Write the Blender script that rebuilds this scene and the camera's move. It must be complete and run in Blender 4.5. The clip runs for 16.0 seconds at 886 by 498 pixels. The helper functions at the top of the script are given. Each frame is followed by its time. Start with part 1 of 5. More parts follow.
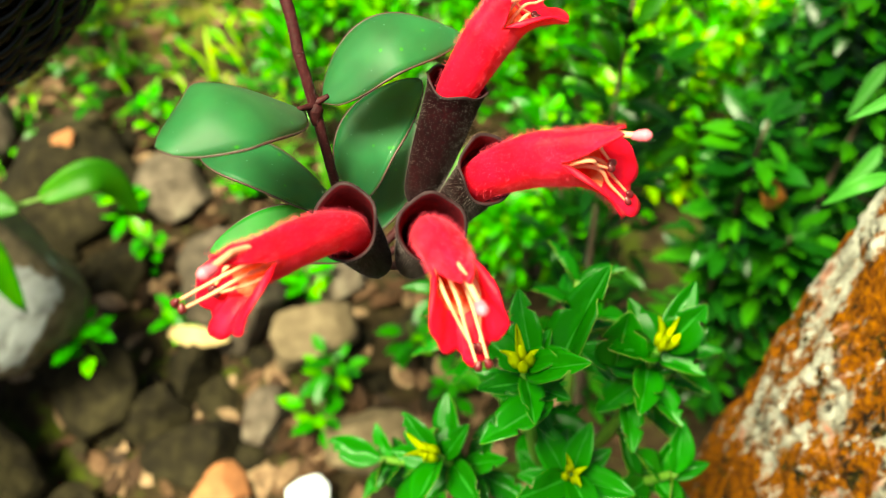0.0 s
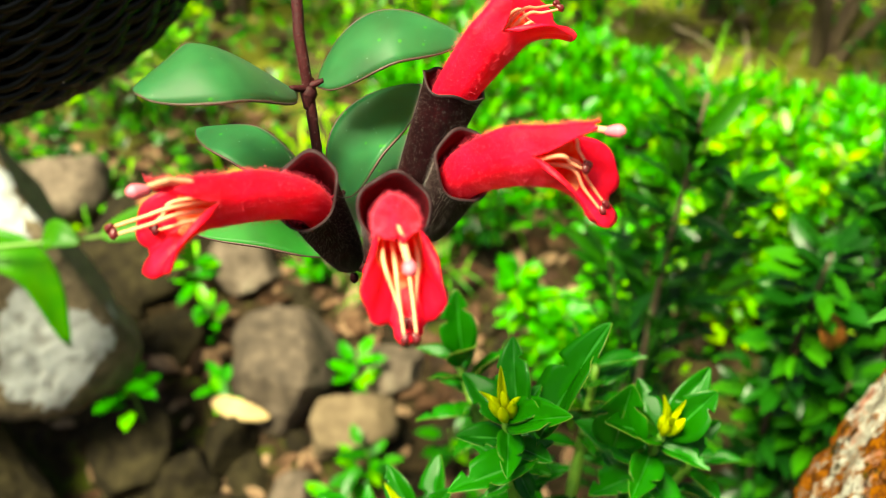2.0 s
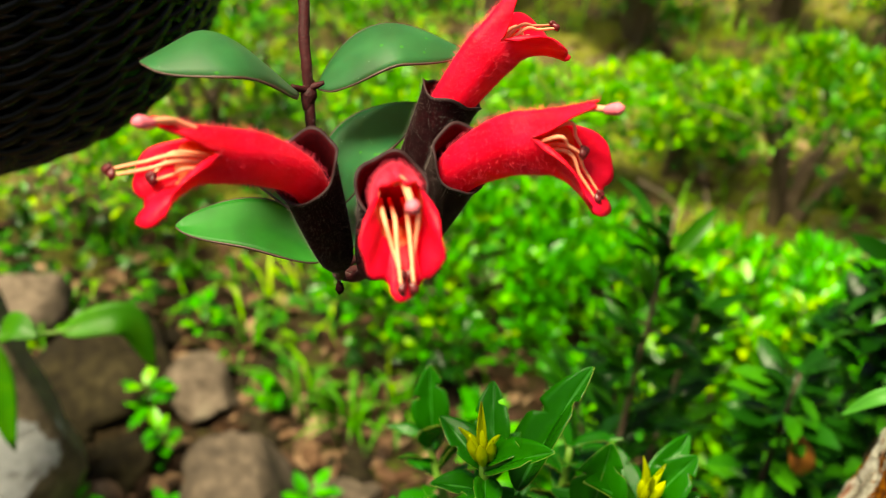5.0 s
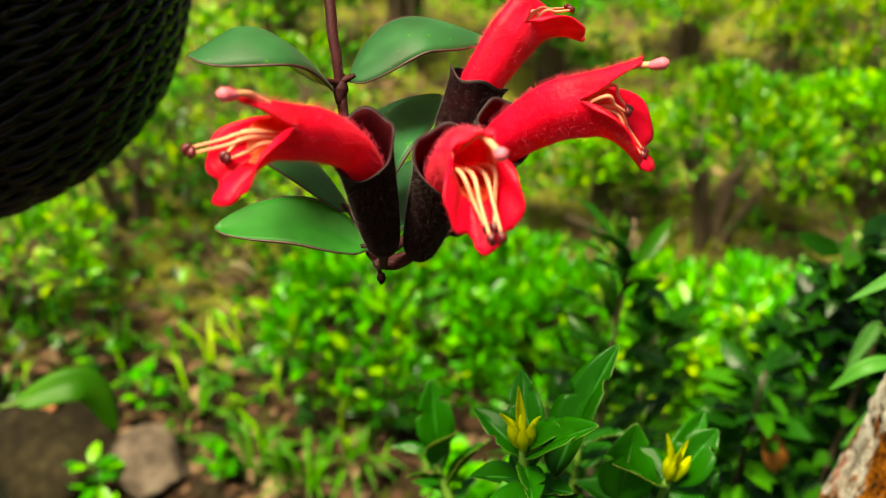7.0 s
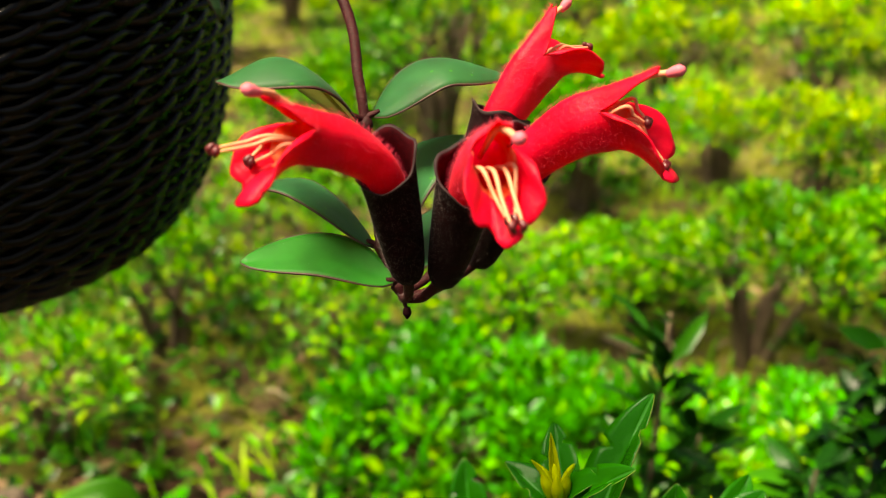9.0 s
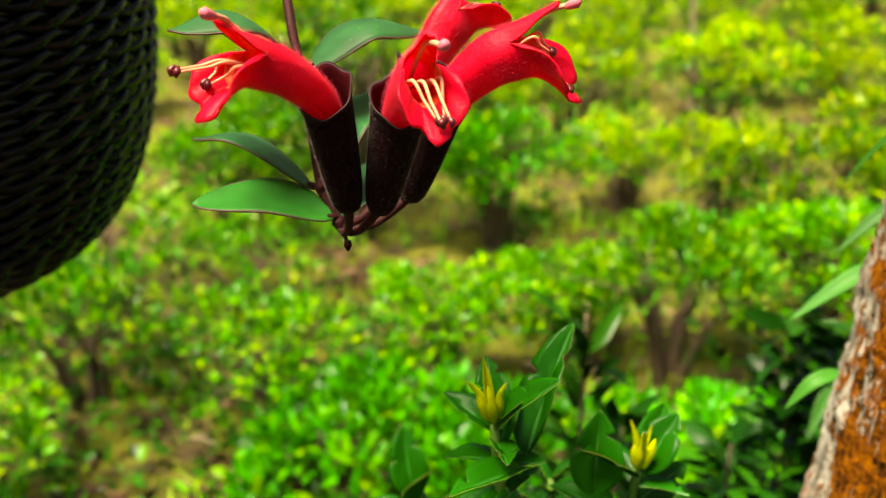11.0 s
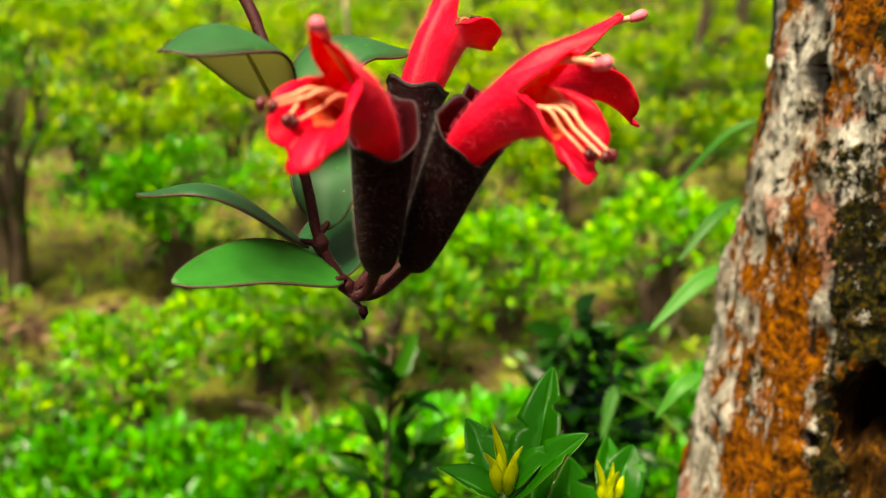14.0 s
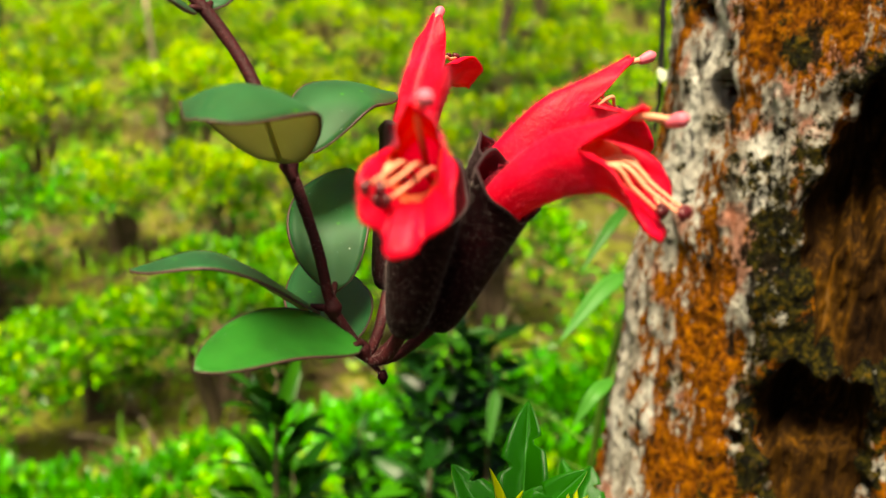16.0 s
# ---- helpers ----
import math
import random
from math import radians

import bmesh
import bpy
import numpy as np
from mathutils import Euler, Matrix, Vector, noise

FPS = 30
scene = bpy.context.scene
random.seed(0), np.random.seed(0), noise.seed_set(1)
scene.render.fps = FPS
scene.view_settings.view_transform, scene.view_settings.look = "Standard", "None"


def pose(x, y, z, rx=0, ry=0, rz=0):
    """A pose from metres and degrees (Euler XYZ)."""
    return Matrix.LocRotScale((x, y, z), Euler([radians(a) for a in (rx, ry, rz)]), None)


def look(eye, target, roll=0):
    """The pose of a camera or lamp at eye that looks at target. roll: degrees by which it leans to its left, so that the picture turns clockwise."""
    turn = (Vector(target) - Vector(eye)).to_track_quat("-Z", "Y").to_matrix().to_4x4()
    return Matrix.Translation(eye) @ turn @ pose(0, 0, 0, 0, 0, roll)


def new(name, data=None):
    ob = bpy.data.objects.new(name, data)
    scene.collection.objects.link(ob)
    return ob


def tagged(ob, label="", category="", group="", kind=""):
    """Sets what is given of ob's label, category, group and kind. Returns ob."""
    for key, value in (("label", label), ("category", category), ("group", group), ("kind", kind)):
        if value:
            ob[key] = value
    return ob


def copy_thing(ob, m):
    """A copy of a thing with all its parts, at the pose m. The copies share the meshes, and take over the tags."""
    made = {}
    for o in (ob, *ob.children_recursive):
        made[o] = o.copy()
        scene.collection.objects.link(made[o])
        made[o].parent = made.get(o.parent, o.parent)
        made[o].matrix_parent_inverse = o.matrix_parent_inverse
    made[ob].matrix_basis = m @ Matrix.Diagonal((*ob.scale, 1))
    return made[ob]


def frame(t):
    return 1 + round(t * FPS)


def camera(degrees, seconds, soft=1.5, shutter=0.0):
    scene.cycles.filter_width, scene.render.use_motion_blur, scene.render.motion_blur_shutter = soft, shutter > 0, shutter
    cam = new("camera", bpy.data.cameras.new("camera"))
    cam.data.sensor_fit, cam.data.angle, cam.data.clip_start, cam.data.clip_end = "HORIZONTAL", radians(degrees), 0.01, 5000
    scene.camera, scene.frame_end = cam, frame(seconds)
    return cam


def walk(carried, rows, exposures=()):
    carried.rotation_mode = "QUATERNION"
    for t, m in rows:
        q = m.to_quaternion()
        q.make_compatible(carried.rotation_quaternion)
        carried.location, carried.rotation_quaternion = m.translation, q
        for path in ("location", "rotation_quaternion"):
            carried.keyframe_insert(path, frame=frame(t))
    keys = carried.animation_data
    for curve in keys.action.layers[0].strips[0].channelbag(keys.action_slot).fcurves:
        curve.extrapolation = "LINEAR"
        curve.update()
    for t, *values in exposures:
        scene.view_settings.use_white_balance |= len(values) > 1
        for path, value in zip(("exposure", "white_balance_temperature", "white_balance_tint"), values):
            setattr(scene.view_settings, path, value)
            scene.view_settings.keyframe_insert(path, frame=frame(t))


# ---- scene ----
cam = camera(51.5, 16.0, 0.8)
PATH = [
    (0, (0.0000, 0.0000, 0.0000), (-0.0000, 0.5916, -0.8063), -3.68),
    (0.5, (0.0042, -0.0044, -0.0063), (-0.0141, 0.6115, -0.7939), -3.39),
    (1, (0.0125, -0.0086, -0.0122), (-0.0298, 0.6312, -0.7796), -2.90),
    (1.5, (0.0146, -0.0120, -0.0170), (-0.0421, 0.6523, -0.7623), -1.57),
    (2, (0.0250, -0.0163, -0.0260), (-0.0616, 0.6773, -0.7411), -0.98),
    (2.5, (0.0335, -0.0243, -0.0401), (-0.0815, 0.7040, -0.7155), -0.28),
    (3, (0.0379, -0.0285, -0.0452), (-0.0933, 0.7249, -0.6896), 0.43),
    (3.5, (0.0418, -0.0349, -0.0496), (-0.0951, 0.7412, -0.6651), 0.89),
    (4, (0.0396, -0.0398, -0.0544), (-0.0842, 0.7548, -0.6488), 1.97),
    (4.5, (0.0344, -0.0397, -0.0545), (-0.0628, 0.7638, -0.6418), 2.82),
    (4.7, (0.0294, -0.0393, -0.0536), (-0.0533, 0.7660, -0.6406), 3.19),
    (6.8, (-0.0083, -0.0572, -0.0681), (0.0177, 0.7869, -0.6036), 2.12),
    (7, (-0.0068, -0.0565, -0.0686), (0.0134, 0.7921, -0.5973), 1.74),
    (7.5, (0.0004, -0.0649, -0.0720), (-0.0039, 0.8006, -0.5730), 0.72),
    (8, (-0.0036, -0.0653, -0.0813), (-0.0114, 0.8210, -0.5443), 0.20),
    (8.5, (-0.0049, -0.0677, -0.0947), (-0.0232, 0.8416, -0.5105), -0.42),
    (8.7, (-0.0038, -0.0657, -0.0915), (-0.0252, 0.8470, -0.4996), -0.45),
    (10.8, (-0.0057, -0.1033, -0.1116), (0.0422, 0.8328, -0.4600), -1.57),
    (11, (-0.0094, -0.1025, -0.1123), (0.0611, 0.8319, -0.4614), -1.41),
    (11.5, (-0.0264, -0.0908, -0.1114), (0.1165, 0.8334, -0.4655), -1.03),
    (12, (-0.0409, -0.0782, -0.1140), (0.1690, 0.8334, -0.4674), -0.78),
    (12.5, (-0.0633, -0.0668, -0.1145), (0.2200, 0.8270, -0.4621), -0.25),
    (13, (-0.0716, -0.0532, -0.1122), (0.2644, 0.8218, -0.4608), -0.65),
    (13.5, (-0.0782, -0.0449, -0.1128), (0.3038, 0.8137, -0.4547), -0.46),
    (14, (-0.0889, -0.0396, -0.1183), (0.3392, 0.8030, -0.4452), 0.74),
    (14.5, (-0.0999, -0.0271, -0.1138), (0.3767, 0.7892, -0.4400), 0.46),
    (15, (-0.1077, -0.0161, -0.1109), (0.4156, 0.7726, -0.4337), 0.58),
    (15.5, (-0.1095, -0.0085, -0.1137), (0.4531, 0.7538, -0.4337), 1.07),
    (16, (-0.1194, -0.0046, -0.1099), (0.4767, 0.7283, -0.4379), 1.01),
]
walk(cam, [(t, look(eye, target, roll)) for t, eye, target, roll in PATH],
     exposures=[(0, 1.58, 7900, -13), (3, 1.52, 8100, -4), (5, 1.07, 8300, 1), (8, 1.0, 8400, 6), (11, 1.1, 8400, 8), (13, 0.94, 8400, 10), (16, 0.92, 8200, 8)])

cam.data.dof.use_dof = True
cam.data.dof.focus_distance = 0.226
cam.data.dof.aperture_fstop = 14.0

# ---- world and sun: bright overcast sky ----
world = bpy.data.worlds.new("overcast_sky")
scene.world = world
world.use_nodes = True
wn, wl = world.node_tree.nodes, world.node_tree.links
sky = wn.new("ShaderNodeTexSky")
sky.sky_type, sky.sun_disc = "NISHITA", False
sky.sun_elevation, sky.sun_rotation = radians(69.5), radians(235)
sky.air_density, sky.dust_density, sky.ozone_density = 1.0, 4.0, 0.6
wl.new(sky.outputs[0], wn["Background"].inputs[0])
wn["Background"].inputs[1].default_value = 0.05
sun = new("sun", bpy.data.lights.new("sun", "SUN"))
sun.data.energy, sun.data.angle, sun.data.color = 5.6, radians(22), (1.0, 0.94, 0.80)
sun.matrix_world = look((-0.8, -0.55, 2.6), (0, 0, 0))

# ---- materials ----
def material(name):
    m = bpy.data.materials.new(name)
    m.use_nodes = True
    return m, m.node_tree.nodes, m.node_tree.links, m.node_tree.nodes["Principled BSDF"]


def ramp_node(nodes, stops):
    r = nodes.new("ShaderNodeValToRGB")
    e = r.color_ramp.elements
    while len(e) < len(stops):
        e.new(0.5)
    for el, (p, c) in zip(e, stops):
        el.position, el.color = p, (*c, 1)
    return r


def coords(nodes, links, scale=(1, 1, 1)):
    co = nodes.new("ShaderNodeTexCoord")
    mp = nodes.new("ShaderNodeMapping")
    mp.inputs["Scale"].default_value = scale
    links.new(co.outputs["Object"], mp.inputs["Vector"])
    return mp.outputs[0]


def noise_node(nodes, links, scale, detail=4, vector=None, rough=0.55):
    n = nodes.new("ShaderNodeTexNoise")
    n.inputs["Scale"].default_value, n.inputs["Detail"].default_value = scale, detail
    n.inputs["Roughness"].default_value = rough
    if vector:
        links.new(vector, n.inputs["Vector"])
    return n


def mix_node(nodes, links, a, b, fac, kind="MIX"):
    m = nodes.new("ShaderNodeMix")
    m.data_type, m.blend_type = "RGBA", kind
    for sock, v in ((m.inputs[0], fac), (m.inputs[6], a), (m.inputs[7], b)):
        if isinstance(v, (int, float)):
            sock.default_value = v
        elif isinstance(v, tuple):
            sock.default_value = (*v, 1)
        else:
            links.new(v, sock)
    return m.outputs[2]


def bump_node(nodes, links, height, strength, distance, bsdf):
    b = nodes.new("ShaderNodeBump")
    b.inputs["Strength"].default_value, b.inputs["Distance"].default_value = strength, distance
    links.new(height, b.inputs["Height"])
    links.new(b.outputs[0], bsdf.inputs["Normal"])


def mottled(name, stops, scale, rough=0.8, bump=0.3, depth=0.002, fine=6.0, stretch=(1, 1, 1), island=0.0, per_object=0.0, spec=0.4):
    """A surface whose colour wanders along a ramp at two scales, with grain in relief."""
    m, n, l, b = material(name)
    v = coords(n, l, stretch)
    big, small = noise_node(n, l, scale, 3, v), noise_node(n, l, scale * fine, 6, v)
    add = n.new("ShaderNodeMath")
    add.operation, add.inputs[1].default_value = "MULTIPLY_ADD", 0.5
    half = n.new("ShaderNodeMath")
    half.operation, half.inputs[1].default_value = "MULTIPLY", 0.5
    l.new(big.outputs[0], half.inputs[0])
    l.new(small.outputs[0], add.inputs[0])
    l.new(half.outputs[0], add.inputs[2])
    value = add.outputs[0]
    for on, amount, out, kind in ((island, island, "Random Per Island", "ShaderNodeNewGeometry"), (per_object, per_object, "Random", "ShaderNodeObjectInfo")):
        if on:
            src = n.new(kind)
            k = n.new("ShaderNodeMath")
            k.operation, k.inputs[1].default_value = "MULTIPLY_ADD", amount
            k.inputs[2].default_value = -amount / 2
            l.new(src.outputs[out], k.inputs[0])
            s = n.new("ShaderNodeMath")
            l.new(k.outputs[0], s.inputs[0])
            l.new(value, s.inputs[1])
            value = s.outputs[0]
    r = ramp_node(n, stops)
    l.new(value, r.inputs[0])
    l.new(r.outputs[0], b.inputs["Base Color"])
    b.inputs["Roughness"].default_value, b.inputs["Specular IOR Level"].default_value = rough, spec
    if bump:
        bump_node(n, l, small.outputs[0], bump, depth, b)
    return m


def leafy(name, stops, rough=0.38, scale=60, island=0.9, through_light=0.25, spec=0.5):
    """Leaf surface: colour varies from leaf to leaf and within a leaf, and light shines through."""
    m, n, l, b = material(name)
    geo = n.new("ShaderNodeNewGeometry")
    info = n.new("ShaderNodeObjectInfo")
    v = coords(n, l)
    ns = noise_node(n, l, scale, 3, v)
    a = n.new("ShaderNodeMath")
    a.operation, a.inputs[1].default_value = "MULTIPLY_ADD", island
    l.new(geo.outputs["Random Per Island"], a.inputs[0])
    c = n.new("ShaderNodeMath")
    c.operation, c.inputs[1].default_value, c.inputs[2].default_value = "MULTIPLY_ADD", 0.5, -0.25 + (1 - island) / 2
    l.new(ns.outputs[0], c.inputs[0])
    l.new(c.outputs[0], a.inputs[2])
    r = ramp_node(n, stops)
    l.new(a.outputs[0], r.inputs[0])
    hue = n.new("ShaderNodeHueSaturation")
    k = n.new("ShaderNodeMath")
    k.operation, k.inputs[1].default_value, k.inputs[2].default_value = "MULTIPLY_ADD", 0.55, 0.72
    l.new(info.outputs["Random"], k.inputs[0])
    l.new(k.outputs[0], hue.inputs["Value"])
    l.new(r.outputs[0], hue.inputs["Color"])
    l.new(hue.outputs[0], b.inputs["Base Color"])
    b.inputs["Roughness"].default_value, b.inputs["Specular IOR Level"].default_value = rough, spec
    t = n.new("ShaderNodeBsdfTranslucent")
    l.new(hue.outputs[0], t.inputs[0])
    mx = n.new("ShaderNodeMixShader")
    mx.inputs[0].default_value = through_light
    l.new(b.outputs[0], mx.inputs[1])
    l.new(t.outputs[0], mx.inputs[2])
    l.new(mx.outputs[0], n["Material Output"].inputs[0])
    bump_node(n, l, ns.outputs[0], 0.15, 0.001, b)
    return m


TEA_OLD = leafy("tea_leaf_mature", [(0.0, (0.006, 0.06, 0.002)), (0.42, (0.020, 0.18, 0.003)), (0.75, (0.085, 0.34, 0.004)), (1.0, (0.28, 0.46, 0.005))], 0.28, through_light=0.18, spec=0.22)
TEA_NEW = leafy("tea_leaf_young", [(0.0, (0.07, 0.34, 0.002)), (0.45, (0.35, 0.63, 0.002)), (1.0, (0.76, 0.80, 0.002))], 0.42, through_light=0.25, spec=0.16)
TEA_MID = leafy("tea_leaf_light", [(0.0, (0.012, 0.15, 0.003)), (0.4, (0.055, 0.34, 0.003)), (0.75, (0.15, 0.50, 0.003)), (1.0, (0.46, 0.66, 0.004))], 0.30, through_light=0.2, spec=0.22)
TEA_FRESH = leafy("shrub_leaf_fresh", [(0.0, (0.006, 0.09, 0.002)), (0.45, (0.022, 0.28, 0.003)), (0.8, (0.055, 0.42, 0.004)), (1.0, (0.18, 0.52, 0.006))], 0.28, through_light=0.25, spec=0.22)
HERB = leafy("herb_leaf", [(0.0, (0.05, 0.27, 0.003)), (0.6, (0.19, 0.54, 0.004)), (1.0, (0.42, 0.56, 0.006))], 0.5, through_light=0.35, spec=0.25)
# dark leaf; its colour also holds the shade in low crowns and shrubs
DARK_SHADED_LEAF = leafy("leaf_dark_and_shaded", [(0.0, (0.002, 0.020, 0.002)), (0.6, (0.007, 0.074, 0.003)), (1.0, (0.030, 0.17, 0.005))], 0.28, through_light=0.12, spec=0.17)
BARK = mottled("tea_bark", [(0.25, (0.022, 0.014, 0.009)), (0.5, (0.085, 0.056, 0.034)), (0.75, (0.22, 0.16, 0.10))], 40, 0.9, 0.6, 0.004, stretch=(1, 1, 0.3), per_object=0.2)
# brown soil, its dark stops lowered to hold the shade round the stones
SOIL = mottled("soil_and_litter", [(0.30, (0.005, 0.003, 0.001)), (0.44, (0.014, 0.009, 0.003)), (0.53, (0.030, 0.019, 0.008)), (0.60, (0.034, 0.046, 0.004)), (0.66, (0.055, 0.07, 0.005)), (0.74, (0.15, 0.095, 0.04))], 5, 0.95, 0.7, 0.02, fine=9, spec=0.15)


def dry_field(m):
    """Dark garden soil, shade painted in, gives way to dry grassy earth in the tea field."""
    n, l = m.node_tree.nodes, m.node_tree.links
    b = n["Principled BSDF"]
    soil = b.inputs["Base Color"].links[0].from_socket
    co = n.new("ShaderNodeTexCoord")
    edge = noise_node(n, l, 2.0, 4, co.outputs["Object"])
    xyz = n.new("ShaderNodeSeparateXYZ")
    l.new(co.outputs["Object"], xyz.inputs[0])
    add = n.new("ShaderNodeMath")
    l.new(xyz.outputs["Y"], add.inputs[0])
    l.new(edge.outputs[0], add.inputs[1])
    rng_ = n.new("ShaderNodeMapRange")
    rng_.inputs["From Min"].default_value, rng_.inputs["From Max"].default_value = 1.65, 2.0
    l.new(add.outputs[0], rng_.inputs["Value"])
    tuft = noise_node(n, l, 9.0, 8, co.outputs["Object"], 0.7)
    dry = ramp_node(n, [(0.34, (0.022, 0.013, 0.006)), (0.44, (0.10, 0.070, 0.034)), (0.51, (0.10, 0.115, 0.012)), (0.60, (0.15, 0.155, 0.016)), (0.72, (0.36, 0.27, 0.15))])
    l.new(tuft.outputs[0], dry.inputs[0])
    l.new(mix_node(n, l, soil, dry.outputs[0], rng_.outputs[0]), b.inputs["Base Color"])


dry_field(SOIL)
STALK = mottled("dry_stalk", [(0.3, (0.05, 0.034, 0.02)), (0.55, (0.17, 0.125, 0.075)), (0.75, (0.34, 0.28, 0.20))], 14, 0.85, 0.3, 0.001, island=0.5, spec=0.2)
LITTER = mottled("dry_litter_leaf", [(0.2, (0.016, 0.008, 0.003)), (0.45, (0.050, 0.022, 0.010)), (0.65, (0.115, 0.062, 0.033)), (0.9, (0.30, 0.195, 0.115))], 30, 0.75, 0.2, 0.001, island=0.7, spec=0.2)
ROCK = mottled("field_stone", [(0.25, (0.014, 0.009, 0.005)), (0.42, (0.060, 0.043, 0.029)), (0.56, (0.13, 0.096, 0.070)), (0.66, (0.18, 0.145, 0.105)), (0.78, (0.24, 0.20, 0.15))], 9, 0.85, 0.6, 0.01, per_object=0.25)
# mossy olive-brown stone, with the deep shade round the boulders in its colour
ROCK_SHADED = mottled("shaded_rubble", [(0.25, (0.004, 0.003, 0.0015)), (0.45, (0.011, 0.008, 0.0035)), (0.6, (0.028, 0.022, 0.009)), (0.78, (0.085, 0.068, 0.036))], 9, 0.9, 0.6, 0.01, spec=0.15)
ROCK_TAN = mottled("tan_stone", [(0.25, (0.05, 0.03, 0.014)), (0.5, (0.14, 0.098, 0.055)), (0.75, (0.28, 0.21, 0.125))], 9, 0.85, 0.5, 0.008)
STEM_RED = mottled("hairy_maroon_stem", [(0.3, (0.014, 0.0025, 0.003)), (0.55, (0.044, 0.006, 0.008)), (0.75, (0.10, 0.022, 0.020))], 260, 0.6, 0.5, 0.0006, spec=0.2)
GREEN_STEM = mottled("green_shoot", [(0.3, (0.05, 0.16, 0.015)), (0.7, (0.14, 0.28, 0.03))], 150, 0.5, 0.2, 0.0005)
BLACK_CORD = mottled("black_cord", [(0.3, (0.006, 0.006, 0.006)), (0.7, (0.02, 0.02, 0.02))], 90, 0.6, 0.2, 0.001)


def velvet_red():
    m, n, l, b = material("red_velvet_petal")
    v = coords(n, l)
    big, fine = noise_node(n, l, 120, 3, v), noise_node(n, l, 900, 3, v)
    r = ramp_node(n, [(0.3, (0.72, 0.0015, 0.022)), (0.55, (0.87, 0.0035, 0.040)), (0.75, (0.94, 0.009, 0.060))])
    l.new(big.outputs[0], r.inputs[0])
    l.new(r.outputs[0], b.inputs["Base Color"])
    b.inputs["Roughness"].default_value, b.inputs["Specular IOR Level"].default_value = 0.46, 0.20
    b.inputs["Subsurface Weight"].default_value = 0.15
    b.inputs["Subsurface Radius"].default_value, b.inputs["Subsurface Scale"].default_value = (1.0, 0.1, 0.05), 0.0015
    b.inputs["Sheen Weight"].default_value, b.inputs["Sheen Roughness"].default_value = 0.14, 0.4
    b.inputs["Sheen Tint"].default_value = (1.0, 0.16, 0.20, 1)
    bump_node(n, l, fine.outputs[0], 0.5, 0.0004, b)
    t = n.new("ShaderNodeBsdfTranslucent")
    l.new(r.outputs[0], t.inputs[0])
    mx = n.new("ShaderNodeMixShader")
    mx.inputs[0].default_value = 0.33
    l.new(b.outputs[0], mx.inputs[1])
    l.new(t.outputs[0], mx.inputs[2])
    l.new(mx.outputs[0], n["Material Output"].inputs[0])
    return m


def petal_inside():
    m, n, l, b = material("petal_throat")
    v = coords(n, l)
    big = noise_node(n, l, 200, 3, v)
    r = ramp_node(n, [(0.34, (0.82, 0.03, 0.015)), (0.48, (0.88, 0.14, 0.05)), (0.64, (0.90, 0.36, 0.17))])
    l.new(big.outputs[0], r.inputs[0])
    l.new(r.outputs[0], b.inputs["Base Color"])
    b.inputs["Roughness"].default_value = 0.45
    t = n.new("ShaderNodeBsdfTranslucent")
    l.new(r.outputs[0], t.inputs[0])
    mx = n.new("ShaderNodeMixShader")
    mx.inputs[0].default_value = 0.55
    l.new(b.outputs[0], mx.inputs[1])
    l.new(t.outputs[0], mx.inputs[2])
    l.new(mx.outputs[0], n["Material Output"].inputs[0])
    return m


def simple(name, color, rough, spec=0.5, var=0.25, scale=200, metal=0.0):
    lo, hi = tuple(c * (1 - var) for c in color), tuple(min(1, c * (1 + var)) for c in color)
    m = mottled(name, [(0.3, lo), (0.7, hi)], scale, rough, 0.15, 0.0005, spec=spec)
    m.node_tree.nodes["Principled BSDF"].inputs["Metallic"].default_value = metal
    return m


PETAL = velvet_red()
THROAT = petal_inside()
PETAL_HAIR = simple("petal_hair", (0.92, 0.060, 0.125), 0.6, 0.2, var=0.1)
CALYX = mottled("maroon_calyx", [(0.3, (0.0035, 0.0006, 0.0011)), (0.55, (0.012, 0.0017, 0.0030)), (0.8, (0.034, 0.004, 0.006))], 160, 0.7, 0.4, 0.0004, spec=0.06)
CALYX_IN = mottled("calyx_lining", [(0.3, (0.020, 0.0015, 0.003)), (0.7, (0.055, 0.003, 0.006))], 160, 0.7, 0.2, 0.0004, spec=0.06)
CALYX_RIM = simple("calyx_rim", (0.030, 0.015, 0.017), 0.6, 0.15)
CALYX_HAIR = simple("calyx_hair", (0.21, 0.165, 0.16), 0.55, var=0.2)
FILAMENT = simple("cream_filament", (0.82, 0.33, 0.19), 0.45, 0.3, var=0.15, scale=300)
ANTHER = simple("dark_anther", (0.10, 0.008, 0.012), 0.35)
STIGMA = simple("pink_stigma", (0.76, 0.15, 0.21), 0.45, 0.3, var=0.1)
PLASTIC = mottled("black_plastic_cane", [(0.3, (0.0004, 0.0005, 0.0006)), (0.7, (0.0010, 0.0012, 0.0015))], 60, 0.18, 0.12, 0.0004, spec=0.27)
POTSOIL = mottled("potting_soil", [(0.3, (0.02, 0.014, 0.01)), (0.7, (0.09, 0.06, 0.035))], 60, 0.95, 0.8, 0.004)
PAPER = simple("white_paper", (0.80, 0.84, 0.90), 0.6, var=0.05, scale=40)
TERRACOTTA = simple("terracotta", (0.32, 0.12, 0.045), 0.85, var=0.4, scale=60)
LANCE = leafy("narrow_leaf", [(0.0, (0.018, 0.13, 0.014)), (0.6, (0.045, 0.22, 0.024)), (1.0, (0.085, 0.29, 0.03))], 0.5, through_light=0.25, spec=0.25)
